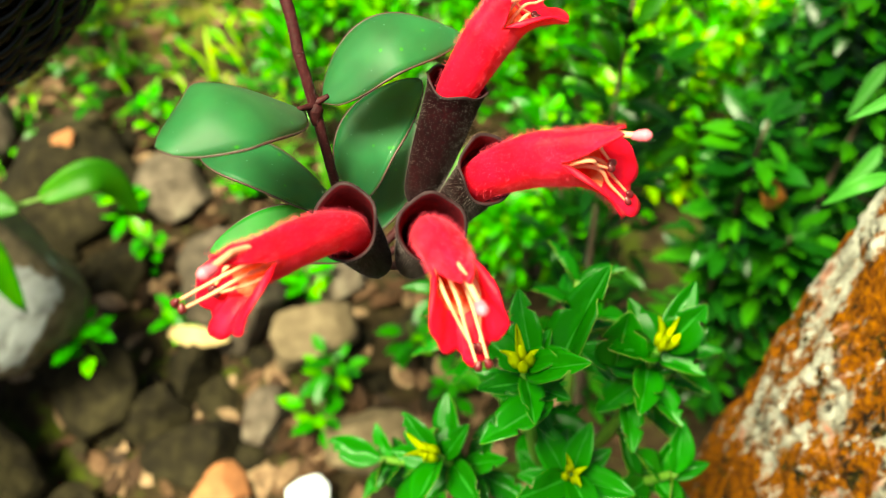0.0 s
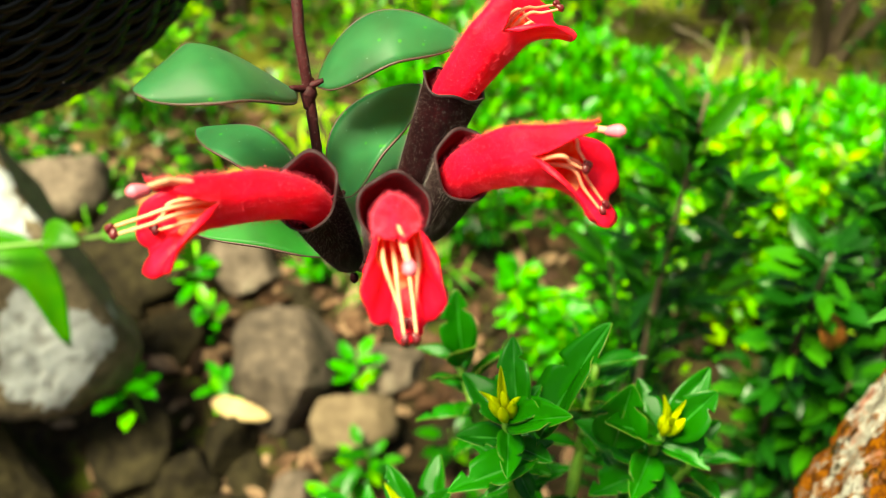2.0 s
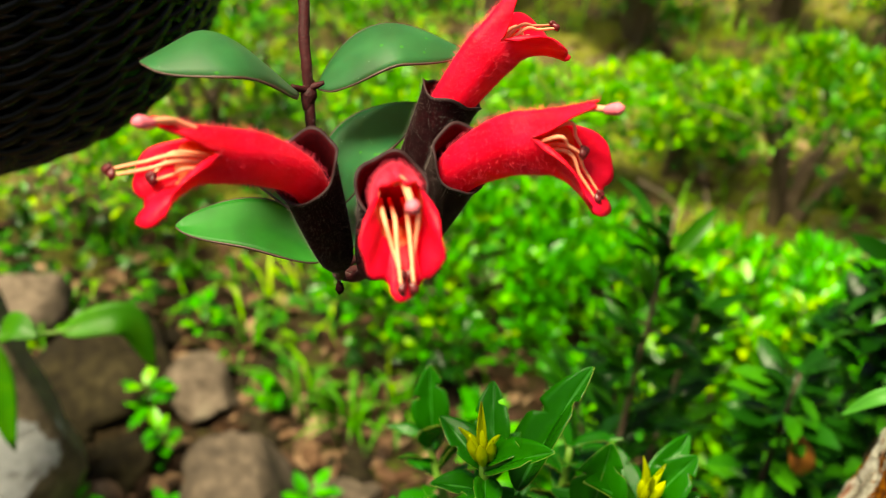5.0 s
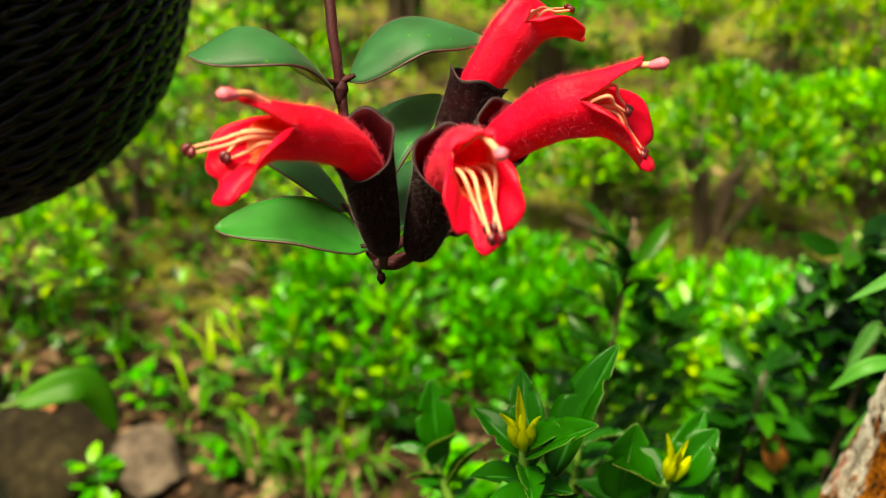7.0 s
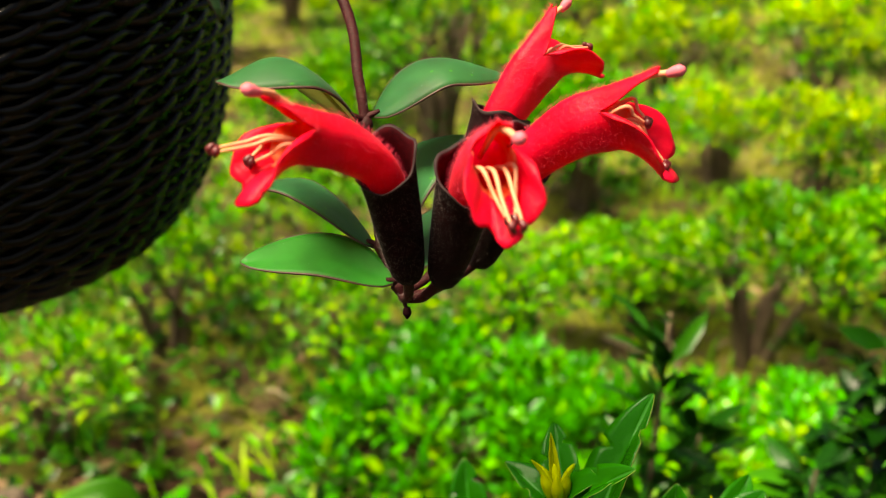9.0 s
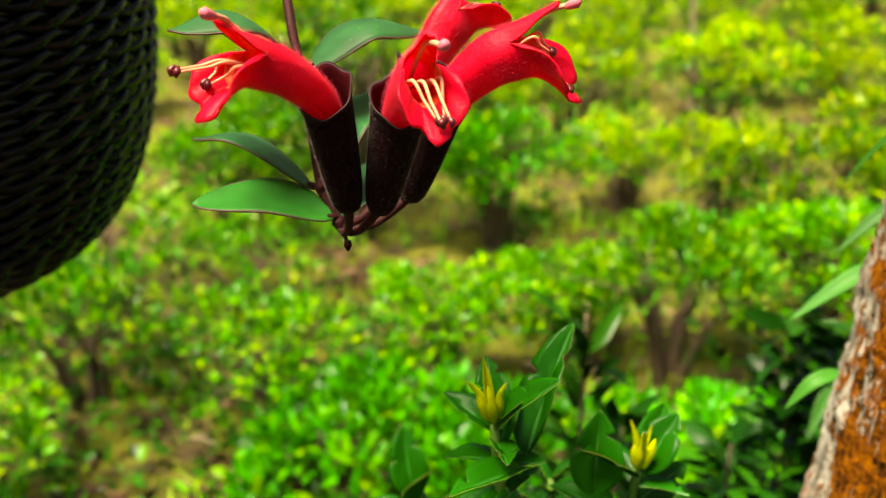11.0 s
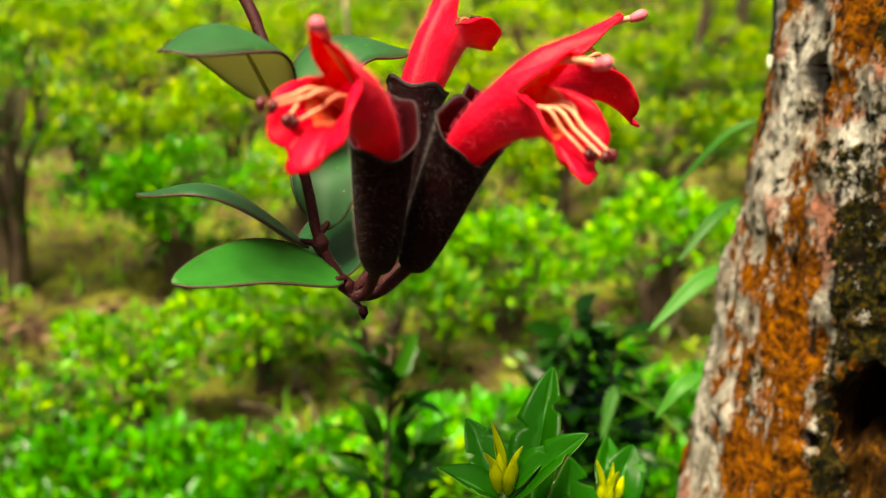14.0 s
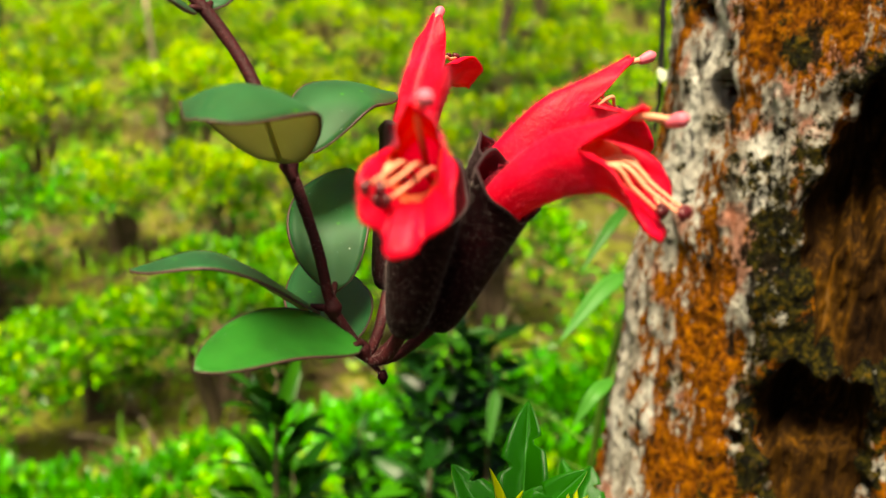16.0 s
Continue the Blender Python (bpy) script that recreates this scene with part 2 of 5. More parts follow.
YELLOW_BUD = leafy("yellow_young_leaf", [(0.0, (0.36, 0.55, 0.008)), (0.6, (0.58, 0.66, 0.012)), (1.0, (0.72, 0.66, 0.018))], 0.4, through_light=0.4)


def waxy_leaf(name, stops, specks, coat):
    """Green succulent leaf with a soft waxy coat, pale specks and a paler underside by translucency."""
    m, n, l, b = material(name)
    v = coords(n, l)
    big = noise_node(n, l, 90, 3, v)
    r = ramp_node(n, stops)
    l.new(big.outputs[0], r.inputs[0])
    vor = n.new("ShaderNodeTexVoronoi")
    vor.inputs["Scale"].default_value = 520
    l.new(v, vor.inputs["Vector"])
    patch = noise_node(n, l, 130, 2, v)
    dot = ramp_node(n, [(0.0, (1, 1, 1)), (0.05, (1, 1, 1)), (0.11, (0, 0, 0))])
    l.new(vor.outputs["Distance"], dot.inputs[0])
    pm = ramp_node(n, [(0.51, (0, 0, 0)), (0.60, (specks, specks, specks))])
    l.new(patch.outputs[0], pm.inputs[0])
    k = n.new("ShaderNodeMath")
    k.operation = "MULTIPLY"
    l.new(dot.outputs[0], k.inputs[0])
    l.new(pm.outputs[0], k.inputs[1])
    col = mix_node(n, l, r.outputs[0], (0.50, 0.60, 0.46), k.outputs[0])
    # a few fresh green scratches where the bloom is rubbed off
    nick = n.new("ShaderNodeTexVoronoi")
    nick.inputs["Scale"].default_value = 210
    l.new(v, nick.inputs["Vector"])
    rub = ramp_node(n, [(0.0, (1, 1, 1)), (0.07, (1, 1, 1)), (0.12, (0, 0, 0))])
    l.new(nick.outputs["Distance"], rub.inputs[0])
    col = mix_node(n, l, col, (0.02, 0.24, 0.012), rub.outputs[0])
    l.new(col, b.inputs["Base Color"])
    b.inputs["Roughness"].default_value, b.inputs["Specular IOR Level"].default_value = 0.52, 0.24
    b.inputs["Coat Weight"].default_value, b.inputs["Coat Roughness"].default_value = coat, 0.5
    b.inputs["Sheen Weight"].default_value, b.inputs["Sheen Roughness"].default_value = 0.04, 0.5
    bump_node(n, l, big.outputs[0], 0.12, 0.001, b)
    t = n.new("ShaderNodeBsdfTranslucent")
    t.inputs[0].default_value = (0.60, 0.62, 0.25, 1)
    mx = n.new("ShaderNodeMixShader")
    mx.inputs[0].default_value = 0.32
    l.new(b.outputs[0], mx.inputs[1])
    l.new(t.outputs[0], mx.inputs[2])
    l.new(mx.outputs[0], n["Material Output"].inputs[0])
    return m


WAXY = waxy_leaf("waxy_leaf", [(0.3, (0.004, 0.069, 0.023)), (0.55, (0.007, 0.118, 0.036)), (0.8, (0.017, 0.17, 0.050))], 0.9, 0.10)
WAXY_FRESH = waxy_leaf("waxy_leaf_fresh", [(0.3, (0.007, 0.150, 0.015)), (0.55, (0.013, 0.23, 0.022)), (0.8, (0.026, 0.29, 0.032))], 0.3, 0.06)
WAXY_EDGE = simple("leaf_margin_maroon", (0.075, 0.036, 0.028), 0.55)
WAXY_UNDER = leafy("leaf_underside", [(0.3, (0.42, 0.41, 0.18)), (0.7, (0.54, 0.52, 0.26))], 0.5, 90, 0.2, 0.7, 0.3)


def bark_lichen():
    """Grey-white flaking bark under orange algae, pink crust and dark moss."""
    m, n, l, b = material("lichen_bark")
    v = coords(n, l, (1, 1, 0.34))
    v1 = coords(n, l)
    base = noise_node(n, l, 70, 9, v, 0.7)
    r = ramp_node(n, [(0.32, (0.06, 0.046, 0.030)), (0.39, (0.22, 0.19, 0.15)), (0.46, (0.40, 0.37, 0.31)), (0.55, (0.58, 0.56, 0.49)), (0.70, (0.76, 0.75, 0.69))])
    l.new(base.outputs[0], r.inputs[0])
    pinkn = noise_node(n, l, 45, 6, v1, 0.62)
    pm = ramp_node(n, [(0.57, (0, 0, 0)), (0.64, (0.75, 0.75, 0.75))])
    crust = n.new("ShaderNodeAttribute")
    crust.attribute_name = "crust"
    rosy = n.new("ShaderNodeMath")
    rosy.operation, rosy.inputs[1].default_value = "MULTIPLY_ADD", 0.13
    l.new(crust.outputs["Fac"], rosy.inputs[0])
    l.new(pinkn.outputs[0], rosy.inputs[2])
    l.new(rosy.outputs[0], pm.inputs[0])
    col = mix_node(n, l, r.outputs[0], (0.50, 0.17, 0.10), pm.outputs[0])
    on = noise_node(n, l, 42, 12, v, 0.8)
    om = ramp_node(n, [(0.500, (0, 0, 0)), (0.520, (1, 1, 1))])
    low = n.new("ShaderNodeAttribute")
    low.attribute_name = "algae"
    more = n.new("ShaderNodeMath")
    more.operation, more.inputs[1].default_value = "MULTIPLY_ADD", 0.07
    l.new(low.outputs["Fac"], more.inputs[0])
    l.new(on.outputs[0], more.inputs[2])
    l.new(more.outputs[0], om.inputs[0])
    of = noise_node(n, l, 300, 5, v1, 0.65)
    oc = ramp_node(n, [(0.34, (0.028, 0.008, 0.001)), (0.48, (0.20, 0.056, 0.001)), (0.68, (0.44, 0.15, 0.002))])
    l.new(of.outputs[0], oc.inputs[0])
    col = mix_node(n, l, col, oc.outputs[0], om.outputs[0])
    mn = noise_node(n, l, 55, 9, v1, 0.78)
    mm = ramp_node(n, [(0.55, (0, 0, 0)), (0.59, (1, 1, 1))])
    near = n.new("ShaderNodeAttribute")
    near.attribute_name = "moss"
    grow = n.new("ShaderNodeMath")
    grow.operation, grow.inputs[1].default_value = "MULTIPLY_ADD", 0.11
    l.new(near.outputs["Fac"], grow.inputs[0])
    l.new(mn.outputs[0], grow.inputs[2])
    l.new(grow.outputs[0], mm.inputs[0])
    mc = ramp_node(n, [(0.42, (0.003, 0.003, 0.001)), (0.52, (0.020, 0.018, 0.002)), (0.60, (0.065, 0.048, 0.003)), (0.70, (0.17, 0.080, 0.004))])
    l.new(of.outputs[0], mc.inputs[0])
    col = mix_node(n, l, col, mc.outputs[0], mm.outputs[0])
    cr = noise_node(n, l, 120, 8, v, 0.7)
    cm = ramp_node(n, [(0.37, (0.95, 0.95, 0.95)), (0.425, (0, 0, 0))])
    l.new(cr.outputs[0], cm.inputs[0])
    col = mix_node(n, l, col, (0.012, 0.008, 0.004), cm.outputs[0])
    l.new(col, b.inputs["Base Color"])
    b.inputs["Roughness"].default_value, b.inputs["Specular IOR Level"].default_value = 0.9, 0.1
    h = n.new("ShaderNodeMath")
    l.new(base.outputs[0], h.inputs[0])
    l.new(of.outputs[0], h.inputs[1])
    bump_node(n, l, h.outputs[0], 1.0, 0.006, b)
    return m


LICHEN_BARK = bark_lichen()
# streaked brown wood, darkened so its colour holds the shade inside the hollows
SHADED_HOLLOW_WOOD = mottled("shaded_hollow_wood", [(0.34, (0.004, 0.002, 0.001)), (0.48, (0.022, 0.010, 0.003)), (0.57, (0.060, 0.026, 0.004)), (0.64, (0.14, 0.055, 0.005)), (0.74, (0.24, 0.14, 0.05))], 60, 0.95, 0.8, 0.004, stretch=(1, 1, 0.15), spec=0.03)


def whitewash():
    m, n, l, b = material("limewashed_stone")
    v = coords(n, l)
    a, f = noise_node(n, l, 11, 9, v, 0.6), noise_node(n, l, 60, 5, v)
    st = ramp_node(n, [(0.3, (0.05, 0.037, 0.020)), (0.6, (0.15, 0.112, 0.065)), (0.8, (0.26, 0.205, 0.13))])
    l.new(f.outputs[0], st.inputs[0])
    # what is left of the limewash: one patch along the ridge, one lower down
    near = None
    for centre, reach in (((0.11, -0.05, 0.15), 0.088), ((0.125, -0.07, -0.07), 0.074), ((-0.10, -0.10, 0.10), 0.08)):
        d = n.new("ShaderNodeVectorMath")
        d.operation, d.inputs[1].default_value = "DISTANCE", centre
        l.new(v, d.inputs[0])
        q = n.new("ShaderNodeMath")
        q.operation, q.inputs[1].default_value = "DIVIDE", reach
        l.new(d.outputs["Value"], q.inputs[0])
        if near is None:
            near = q.outputs[0]
        else:
            w = n.new("ShaderNodeMath")
            w.operation = "MINIMUM"
            l.new(near, w.inputs[0])
            l.new(q.outputs[0], w.inputs[1])
            near = w.outputs[0]
    flake = n.new("ShaderNodeMath")
    flake.operation, flake.inputs[1].default_value = "MULTIPLY_ADD", -1.9
    l.new(a.outputs[0], flake.inputs[0])
    l.new(near, flake.inputs[2])
    k = ramp_node(n, [(0.0, (1, 1, 1)), (0.04, (0, 0, 0))])
    l.new(flake.outputs[0], k.inputs[0])
    chalk = ramp_node(n, [(0.35, (0.28, 0.28, 0.27)), (0.55, (0.48, 0.50, 0.50))])
    l.new(f.outputs[0], chalk.inputs[0])
    col = mix_node(n, l, st.outputs[0], chalk.outputs[0], k.outputs[0])
    l.new(col, b.inputs["Base Color"])
    b.inputs["Roughness"].default_value = 0.8
    bump_node(n, l, f.outputs[0], 0.5, 0.006, b)
    return m


LIME = whitewash()

# ---- mesh helpers ----
rng = np.random.default_rng(7)


def unit(v):
    v = np.asarray(v, float)
    return v / (np.linalg.norm(v, axis=-1, keepdims=True) + 1e-12)


def mesh_data(name, verts, faces, mats, slots=None, smooth=True):
    me = bpy.data.meshes.new(name)
    me.from_pydata([tuple(p) for p in np.asarray(verts).tolist()], [], faces)
    for m in mats:
        me.materials.append(m)
    if slots is not None:
        me.polygons.foreach_set("material_index", np.asarray(slots, dtype=np.int32))
    me.polygons.foreach_set("use_smooth", np.full(len(me.polygons), smooth))
    me.update()
    return me


def thing(name, place, label, category, group="", kind=""):
    ob = new(name)
    ob.empty_display_size = 0.02
    ob.matrix_world = Matrix.Translation(place)
    return tagged(ob, label, category, group, kind)


def part(name, me, parent, label="", world=True):
    """Links a mesh as one part under a thing. Vertices are in world metres unless world is False."""
    ob = new(name, me)
    ob.parent = parent
    if world:
        bpy.context.view_layer.update()
        ob.matrix_parent_inverse = parent.matrix_world.inverted()
    return tagged(ob, label)


def spline(points, n):
    """Catmull-Rom curve through points."""
    p = np.asarray(points, float)
    p = np.vstack([2 * p[0] - p[1], p, 2 * p[-1] - p[-2]])
    k = len(p) - 3
    out = []
    for t in np.linspace(0, k - 1e-9, n):
        i, f = int(t), t - int(t)
        a, b, c, d = p[i:i + 4]
        out.append(0.5 * (2 * b + (c - a) * f + (2 * a - 5 * b + 4 * c - d) * f * f + (3 * b - a - 3 * c + d) * f ** 3))
    return np.array(out)


def frames_along(c, up):
    """Tangent, side and up along a curve, kept close to the given up."""
    t = unit(np.gradient(c, axis=0))
    u = unit(np.asarray(up, float) - (t @ np.asarray(up, float))[:, None] * t)
    return t, np.cross(t, u), u


def tube(points, radii, n=24, sides=10, up=(0.13, 0.37, 0.92), wobble=0.0, cap=True, seed=0):
    c = spline(points, n)
    r = np.interp(np.linspace(0, 1, n), np.linspace(0, 1, len(radii)), radii)
    t, s, u = frames_along(c, up)
    a = np.linspace(0, 2 * np.pi, sides, endpoint=False)
    w = np.random.default_rng(seed).normal(0, wobble, (n, sides)) if wobble else 0
    rr = r[:, None] * (1 + w)
    v = c[:, None] + rr[..., None] * (np.cos(a)[None, :, None] * s[:, None] + np.sin(a)[None, :, None] * u[:, None])
    v = v.reshape(-1, 3)
    f = [(i * sides + j, i * sides + (j + 1) % sides, (i + 1) * sides + (j + 1) % sides, (i + 1) * sides + j) for i in range(n - 1) for j in range(sides)]
    if cap:
        f += [tuple(range(sides))[::-1], tuple((n - 1) * sides + j for j in range(sides))]
    return v, f


def merge(*pieces):
    """Joins (verts, faces, slot) pieces."""
    vs, fs, ss, k = [], [], [], 0
    for v, f, s in pieces:
        vs.append(np.asarray(v))
        fs += [tuple(i + k for i in q) for q in f]
        ss += [s] * len(f)
        k += len(v)
    return np.vstack(vs), fs, ss


def spikes(roots, dirs, length, width, bend=0.3, seed=0):
    """Fine hairs: thin three-sided spikes that lean a little."""
    g = np.random.default_rng(seed)
    n = len(roots)
    d = unit(dirs + g.normal(0, bend, (n, 3)))
    a = unit(np.cross(d, g.normal(0, 1, (n, 3))))
    b = np.cross(d, a)
    ln = length * g.uniform(0.5, 1.15, (n, 1))
    v = np.stack([roots + width * a, roots + width * (-0.5 * a + 0.87 * b), roots + width * (-0.5 * a - 0.87 * b), roots + ln * d], 1).reshape(-1, 3)
    f = []
    for i in range(n):
        k = 4 * i
        f += [(k, k + 1, k + 3), (k + 1, k + 2, k + 3), (k + 2, k, k + 3)]
    return v, f


def leaf_blade(base, tip, width, up, arch=0.15, fold=0.15, nl=15, nw=8, thick=0.0006, shape=0.9, pointed=1.6, droop=0.0, wave=0.0, centre=None):
    """A solid leaf: upper face slot 0, underside slot 1, margin slot 2."""
    base, tip, up = (np.asarray(q, float) for q in (base, tip, up))
    L = np.linalg.norm(tip - base)
    mid = (base + tip) / 2 + unit(up - (up @ unit(tip - base)) * unit(tip - base)) * arch * L if centre is None else np.asarray(centre, float)
    c = spline([base, mid, tip], nl)
    t, s, u = frames_along(c, up)
    x = np.linspace(0, 1, nl)
    w = width / 2 * np.clip(np.sin(np.pi * x ** shape), 0, 1) ** (1 / pointed) + width * 0.015
    w[-1] = width * 0.02
    y = np.linspace(-1, 1, nw + 1)
    h = fold * np.abs(y)[None] ** 1.3 * w[:, None] - droop * (y ** 2)[None] * w[:, None]
    h = h + wave * width * np.sin(x * 7.0)[:, None] * np.abs(y)[None]
    top = c[:, None] + (w[:, None] * y[None])[..., None] * s[:, None] + h[..., None] * u[:, None]
    bot = top - thick * u[:, None]
    k, m = nw + 1, nl * (nw + 1)
    v = np.vstack([top.reshape(-1, 3), bot.reshape(-1, 3)])
    f, sl = [], []
    for i in range(nl - 1):
        for j in range(nw):
            a, b, d, e = i * k + j, i * k + j + 1, (i + 1) * k + j + 1, (i + 1) * k + j
            f += [(a, b, d, e), (a + m, e + m, d + m, b + m)]
            sl += [0, 1]
        for j, sw in ((0, 1), (nw, 0)):
            a, e = i * k + j, (i + 1) * k + j
            f.append((a, e, e + m, a + m) if sw else (a, a + m, e + m, e))
            sl.append(2)
    for i in (0, nl - 1):
        for j in range(nw):
            a, b = i * k + j, i * k + j + 1
            f.append((a, a + m, b + m, b) if i == 0 else (a, b, b + m, a + m))
            sl.append(2)
    return v, f, sl, (c, s, u, w)


# one small folded leaf, along +x, 1 long; used for foliage masses
LEAF_V = np.array([(0, 0, 0), (0.32, 0.2, 0.05), (0.32, 0, 0), (0.32, -0.2, 0.05), (0.68, 0.17, 0.03), (0.68, 0, -0.02), (0.68, -0.17, 0.03), (1, 0, -0.09)])
LEAF_F = [(0, 2, 1), (0, 3, 2), (1, 2, 5, 4), (2, 3, 6, 5), (4, 5, 7), (5, 6, 7)]


def leaf_mass(roots, ways, ups, sizes, broad=1.0):
    """Many small leaves in one mesh."""
    x = unit(ways)
    y = unit(np.cross(ups, x))
    z = np.cross(x, y)
    q = LEAF_V * (1, broad, 1)
    v = roots[:, None] + sizes[:, None, None] * (q[None, :, 0:1] * x[:, None] + q[None, :, 1:2] * y[:, None] + q[None, :, 2:3] * z[:, None])
    idx = [tuple(i + 8 * k for i in f) for k in range(len(roots)) for f in LEAF_F]
    return v.reshape(-1, 3), idx


def ground_height(x, y):
    x, y = np.asarray(x, float), np.asarray(y, float)
    h = -1.09 + 0.015 * np.sin(3.1 * x + 1.0) * np.cos(2.3 * y) + 0.03 * np.sin(0.9 * x + 0.5 * y)
    return h + 0.035 * np.clip(y - 1.2, 0, 60)

# ---- trailing plant with red tubular flowers ----
plant = thing("lipstick_plant", (-0.257, 0.3635, -0.05), "trailing plant with waxy leaves and red tubular flowers, hanging from basket", "plant")
STEM = [(-0.215, 0.325, -0.062), (-0.178, 0.290, -0.030), (-0.130, 0.250, -0.034), (-0.0620, 0.2060, -0.0860), (-0.0353, 0.1768, -0.1269), (-0.0302, 0.1631, -0.1450), (-0.0283, 0.1580, -0.1560), (-0.0262, 0.1515, -0.1720), (-0.0245, 0.1485, -0.1855), (-0.0200, 0.1445, -0.1950), (-0.0177, 0.1405, -0.2000)]
sv, sf = tube(STEM, [0.0019, 0.0018, 0.0017, 0.0015, 0.0014, 0.00135, 0.0013, 0.0012, 0.0012, 0.0011, 0.0004], 90, 10, wobble=0.03)
sc = spline(STEM, 1400)
st_, ss_, su_ = frames_along(sc, (0.13, 0.37, 0.92))
ang = rng.uniform(0, 2 * np.pi, 1400)
sd = np.cos(ang)[:, None] * ss_ + np.sin(ang)[:, None] * su_
hv, hf = spikes(sc + sd * 0.0011, sd, 0.0011, 0.00003, 0.4, 3)
knots = [merge((*tube([np.array(p) - np.array(d), p, np.array(p) + np.array(d)], [0.0008, 0.0021, 0.0008], 9, 10), 0)) for p, d in (((-0.0283, 0.158, -0.156), (0.0003, 0.002, 0.0032)), ((-0.0245, 0.1485, -0.1855), (-0.0003, 0.0006, 0.003)), ((-0.02, 0.1445, -0.195), (-0.0008, 0.0012, 0.0024)))]
v, f, s = merge((sv, sf, 0), (hv, hf, 1), *[(k[0], k[1], 0) for k in knots])
part("stem", mesh_data("stem", v, f, [STEM_RED, CALYX_HAIR], s), plant, "thin hairy maroon stem")

def waxy_leaf_part(b0, t0, w0, u0, c0, fo, dr, skin=WAXY):
    """A fleshy leaf of the trailing plant: base, tip, width, up, centre, fold, droop."""
    v, f, s, (c, sd_, uu, ww) = leaf_blade(b0, t0, w0, u0, fold=fo, droop=dr, centre=c0, nl=22, nw=10, thick=0.0006, shape=0.92, pointed=1.5, wave=0.035)
    # petiole and a raised midrib underneath
    root = spline(STEM, 300)
    root = root[np.argmin(np.linalg.norm(root - np.array(b0), axis=1))]
    pv, pf = tube([root, (root + np.array(b0)) / 2 + (0, 0, 0.0004), c[1]], [0.0010, 0.0009, 0.0006], 8, 8)
    rv, rf = tube(c[1:-2] - uu[1:-2] * 0.0010, [0.0006, 0.0002], 14, 6)
    # a thin rolled margin and its fringe of hairs
    grid = v[:22 * 11].reshape(22, 11, 3)
    edges = []
    for side, j in ((-1, 0), (1, 10)):
        ev, ef = tube(grid[:, j] - uu * 0.0003, [0.00022, 0.00036, 0.00036, 0.00022], 40, 6)
        rim = spline(list(grid[:, j]), 220)
        fv, ff = spikes(rim, np.repeat(sd_ * side, 10, 0)[:220], 0.0010, 0.000030, 0.5, 5)
        edges += [(ev, ef, 2), (fv, ff, 2)]
    allv, allf, alls = merge((pv, pf, 3), (rv, rf, 1), *edges)
    k = len(v)
    part("leaf", mesh_data("leaf", np.vstack([v, allv]), f + [tuple(i + k for i in q) for q in allf], [skin, WAXY_UNDER, WAXY_EDGE, STEM_RED], s + alls), plant)


waxy_leaf_part((-0.0305, 0.1565, -0.1545), (-0.0580, 0.1327, -0.1393), 0.0240, (0.27, 0.20, 0.93), (-0.0437, 0.1432, -0.1362), 0.0, 0.30)
waxy_leaf_part((-0.0262, 0.1585, -0.1540), (0.0076, 0.1700, -0.1464), 0.0170, (0.0, -0.2, 1), (-0.0100, 0.1662, -0.1425), 0.05, 0.25)
waxy_leaf_part((-0.0265, 0.1505, -0.1865), (-0.0611, 0.1636, -0.1737), 0.0150, (0.05, 0.10, 1), (-0.0462, 0.1580, -0.1722), 0.05, 0.10)
waxy_leaf_part((-0.0213, 0.1425, -0.1930), (-0.0591, 0.1407, -0.1867), 0.0150, (0.0, -0.35, 1), (-0.0400, 0.1450, -0.1865), 0.12, 0.0, WAXY_FRESH)
waxy_leaf_part((-0.0215, 0.1520, -0.1835), (-0.0030, 0.1745, -0.1640), 0.0172, (-0.45, -0.6, 0.65), (-0.0165, 0.1620, -0.1700), 0.10, 0.0)
waxy_leaf_part((-0.0205, 0.1490, -0.1950), (-0.0075, 0.1850, -0.1880), 0.0190, (-0.35, -0.75, 0.6), (-0.0142, 0.1675, -0.1921), 0.06, 0.0)
waxy_leaf_part((-0.0375, 0.1770, -0.1265), (-0.0690, 0.1755, -0.1150), 0.0160, (-0.1, -0.2, 1), (-0.0530, 0.1765, -0.1160), 0.0, 0.2)
waxy_leaf_part((-0.0340, 0.1785, -0.1262), (-0.0120, 0.2055, -0.1130), 0.0160, (0.0, 0.0, 1), (-0.0230, 0.1930, -0.1140), 0.0, 0.2)
waxy_leaf_part((-0.1250, 0.2520, -0.0400), (-0.0888, 0.2590, -0.1464), 0.0170, (0.8, -0.2, 0.4), (-0.1000, 0.2640, -0.1000), 0.05, 0.1)


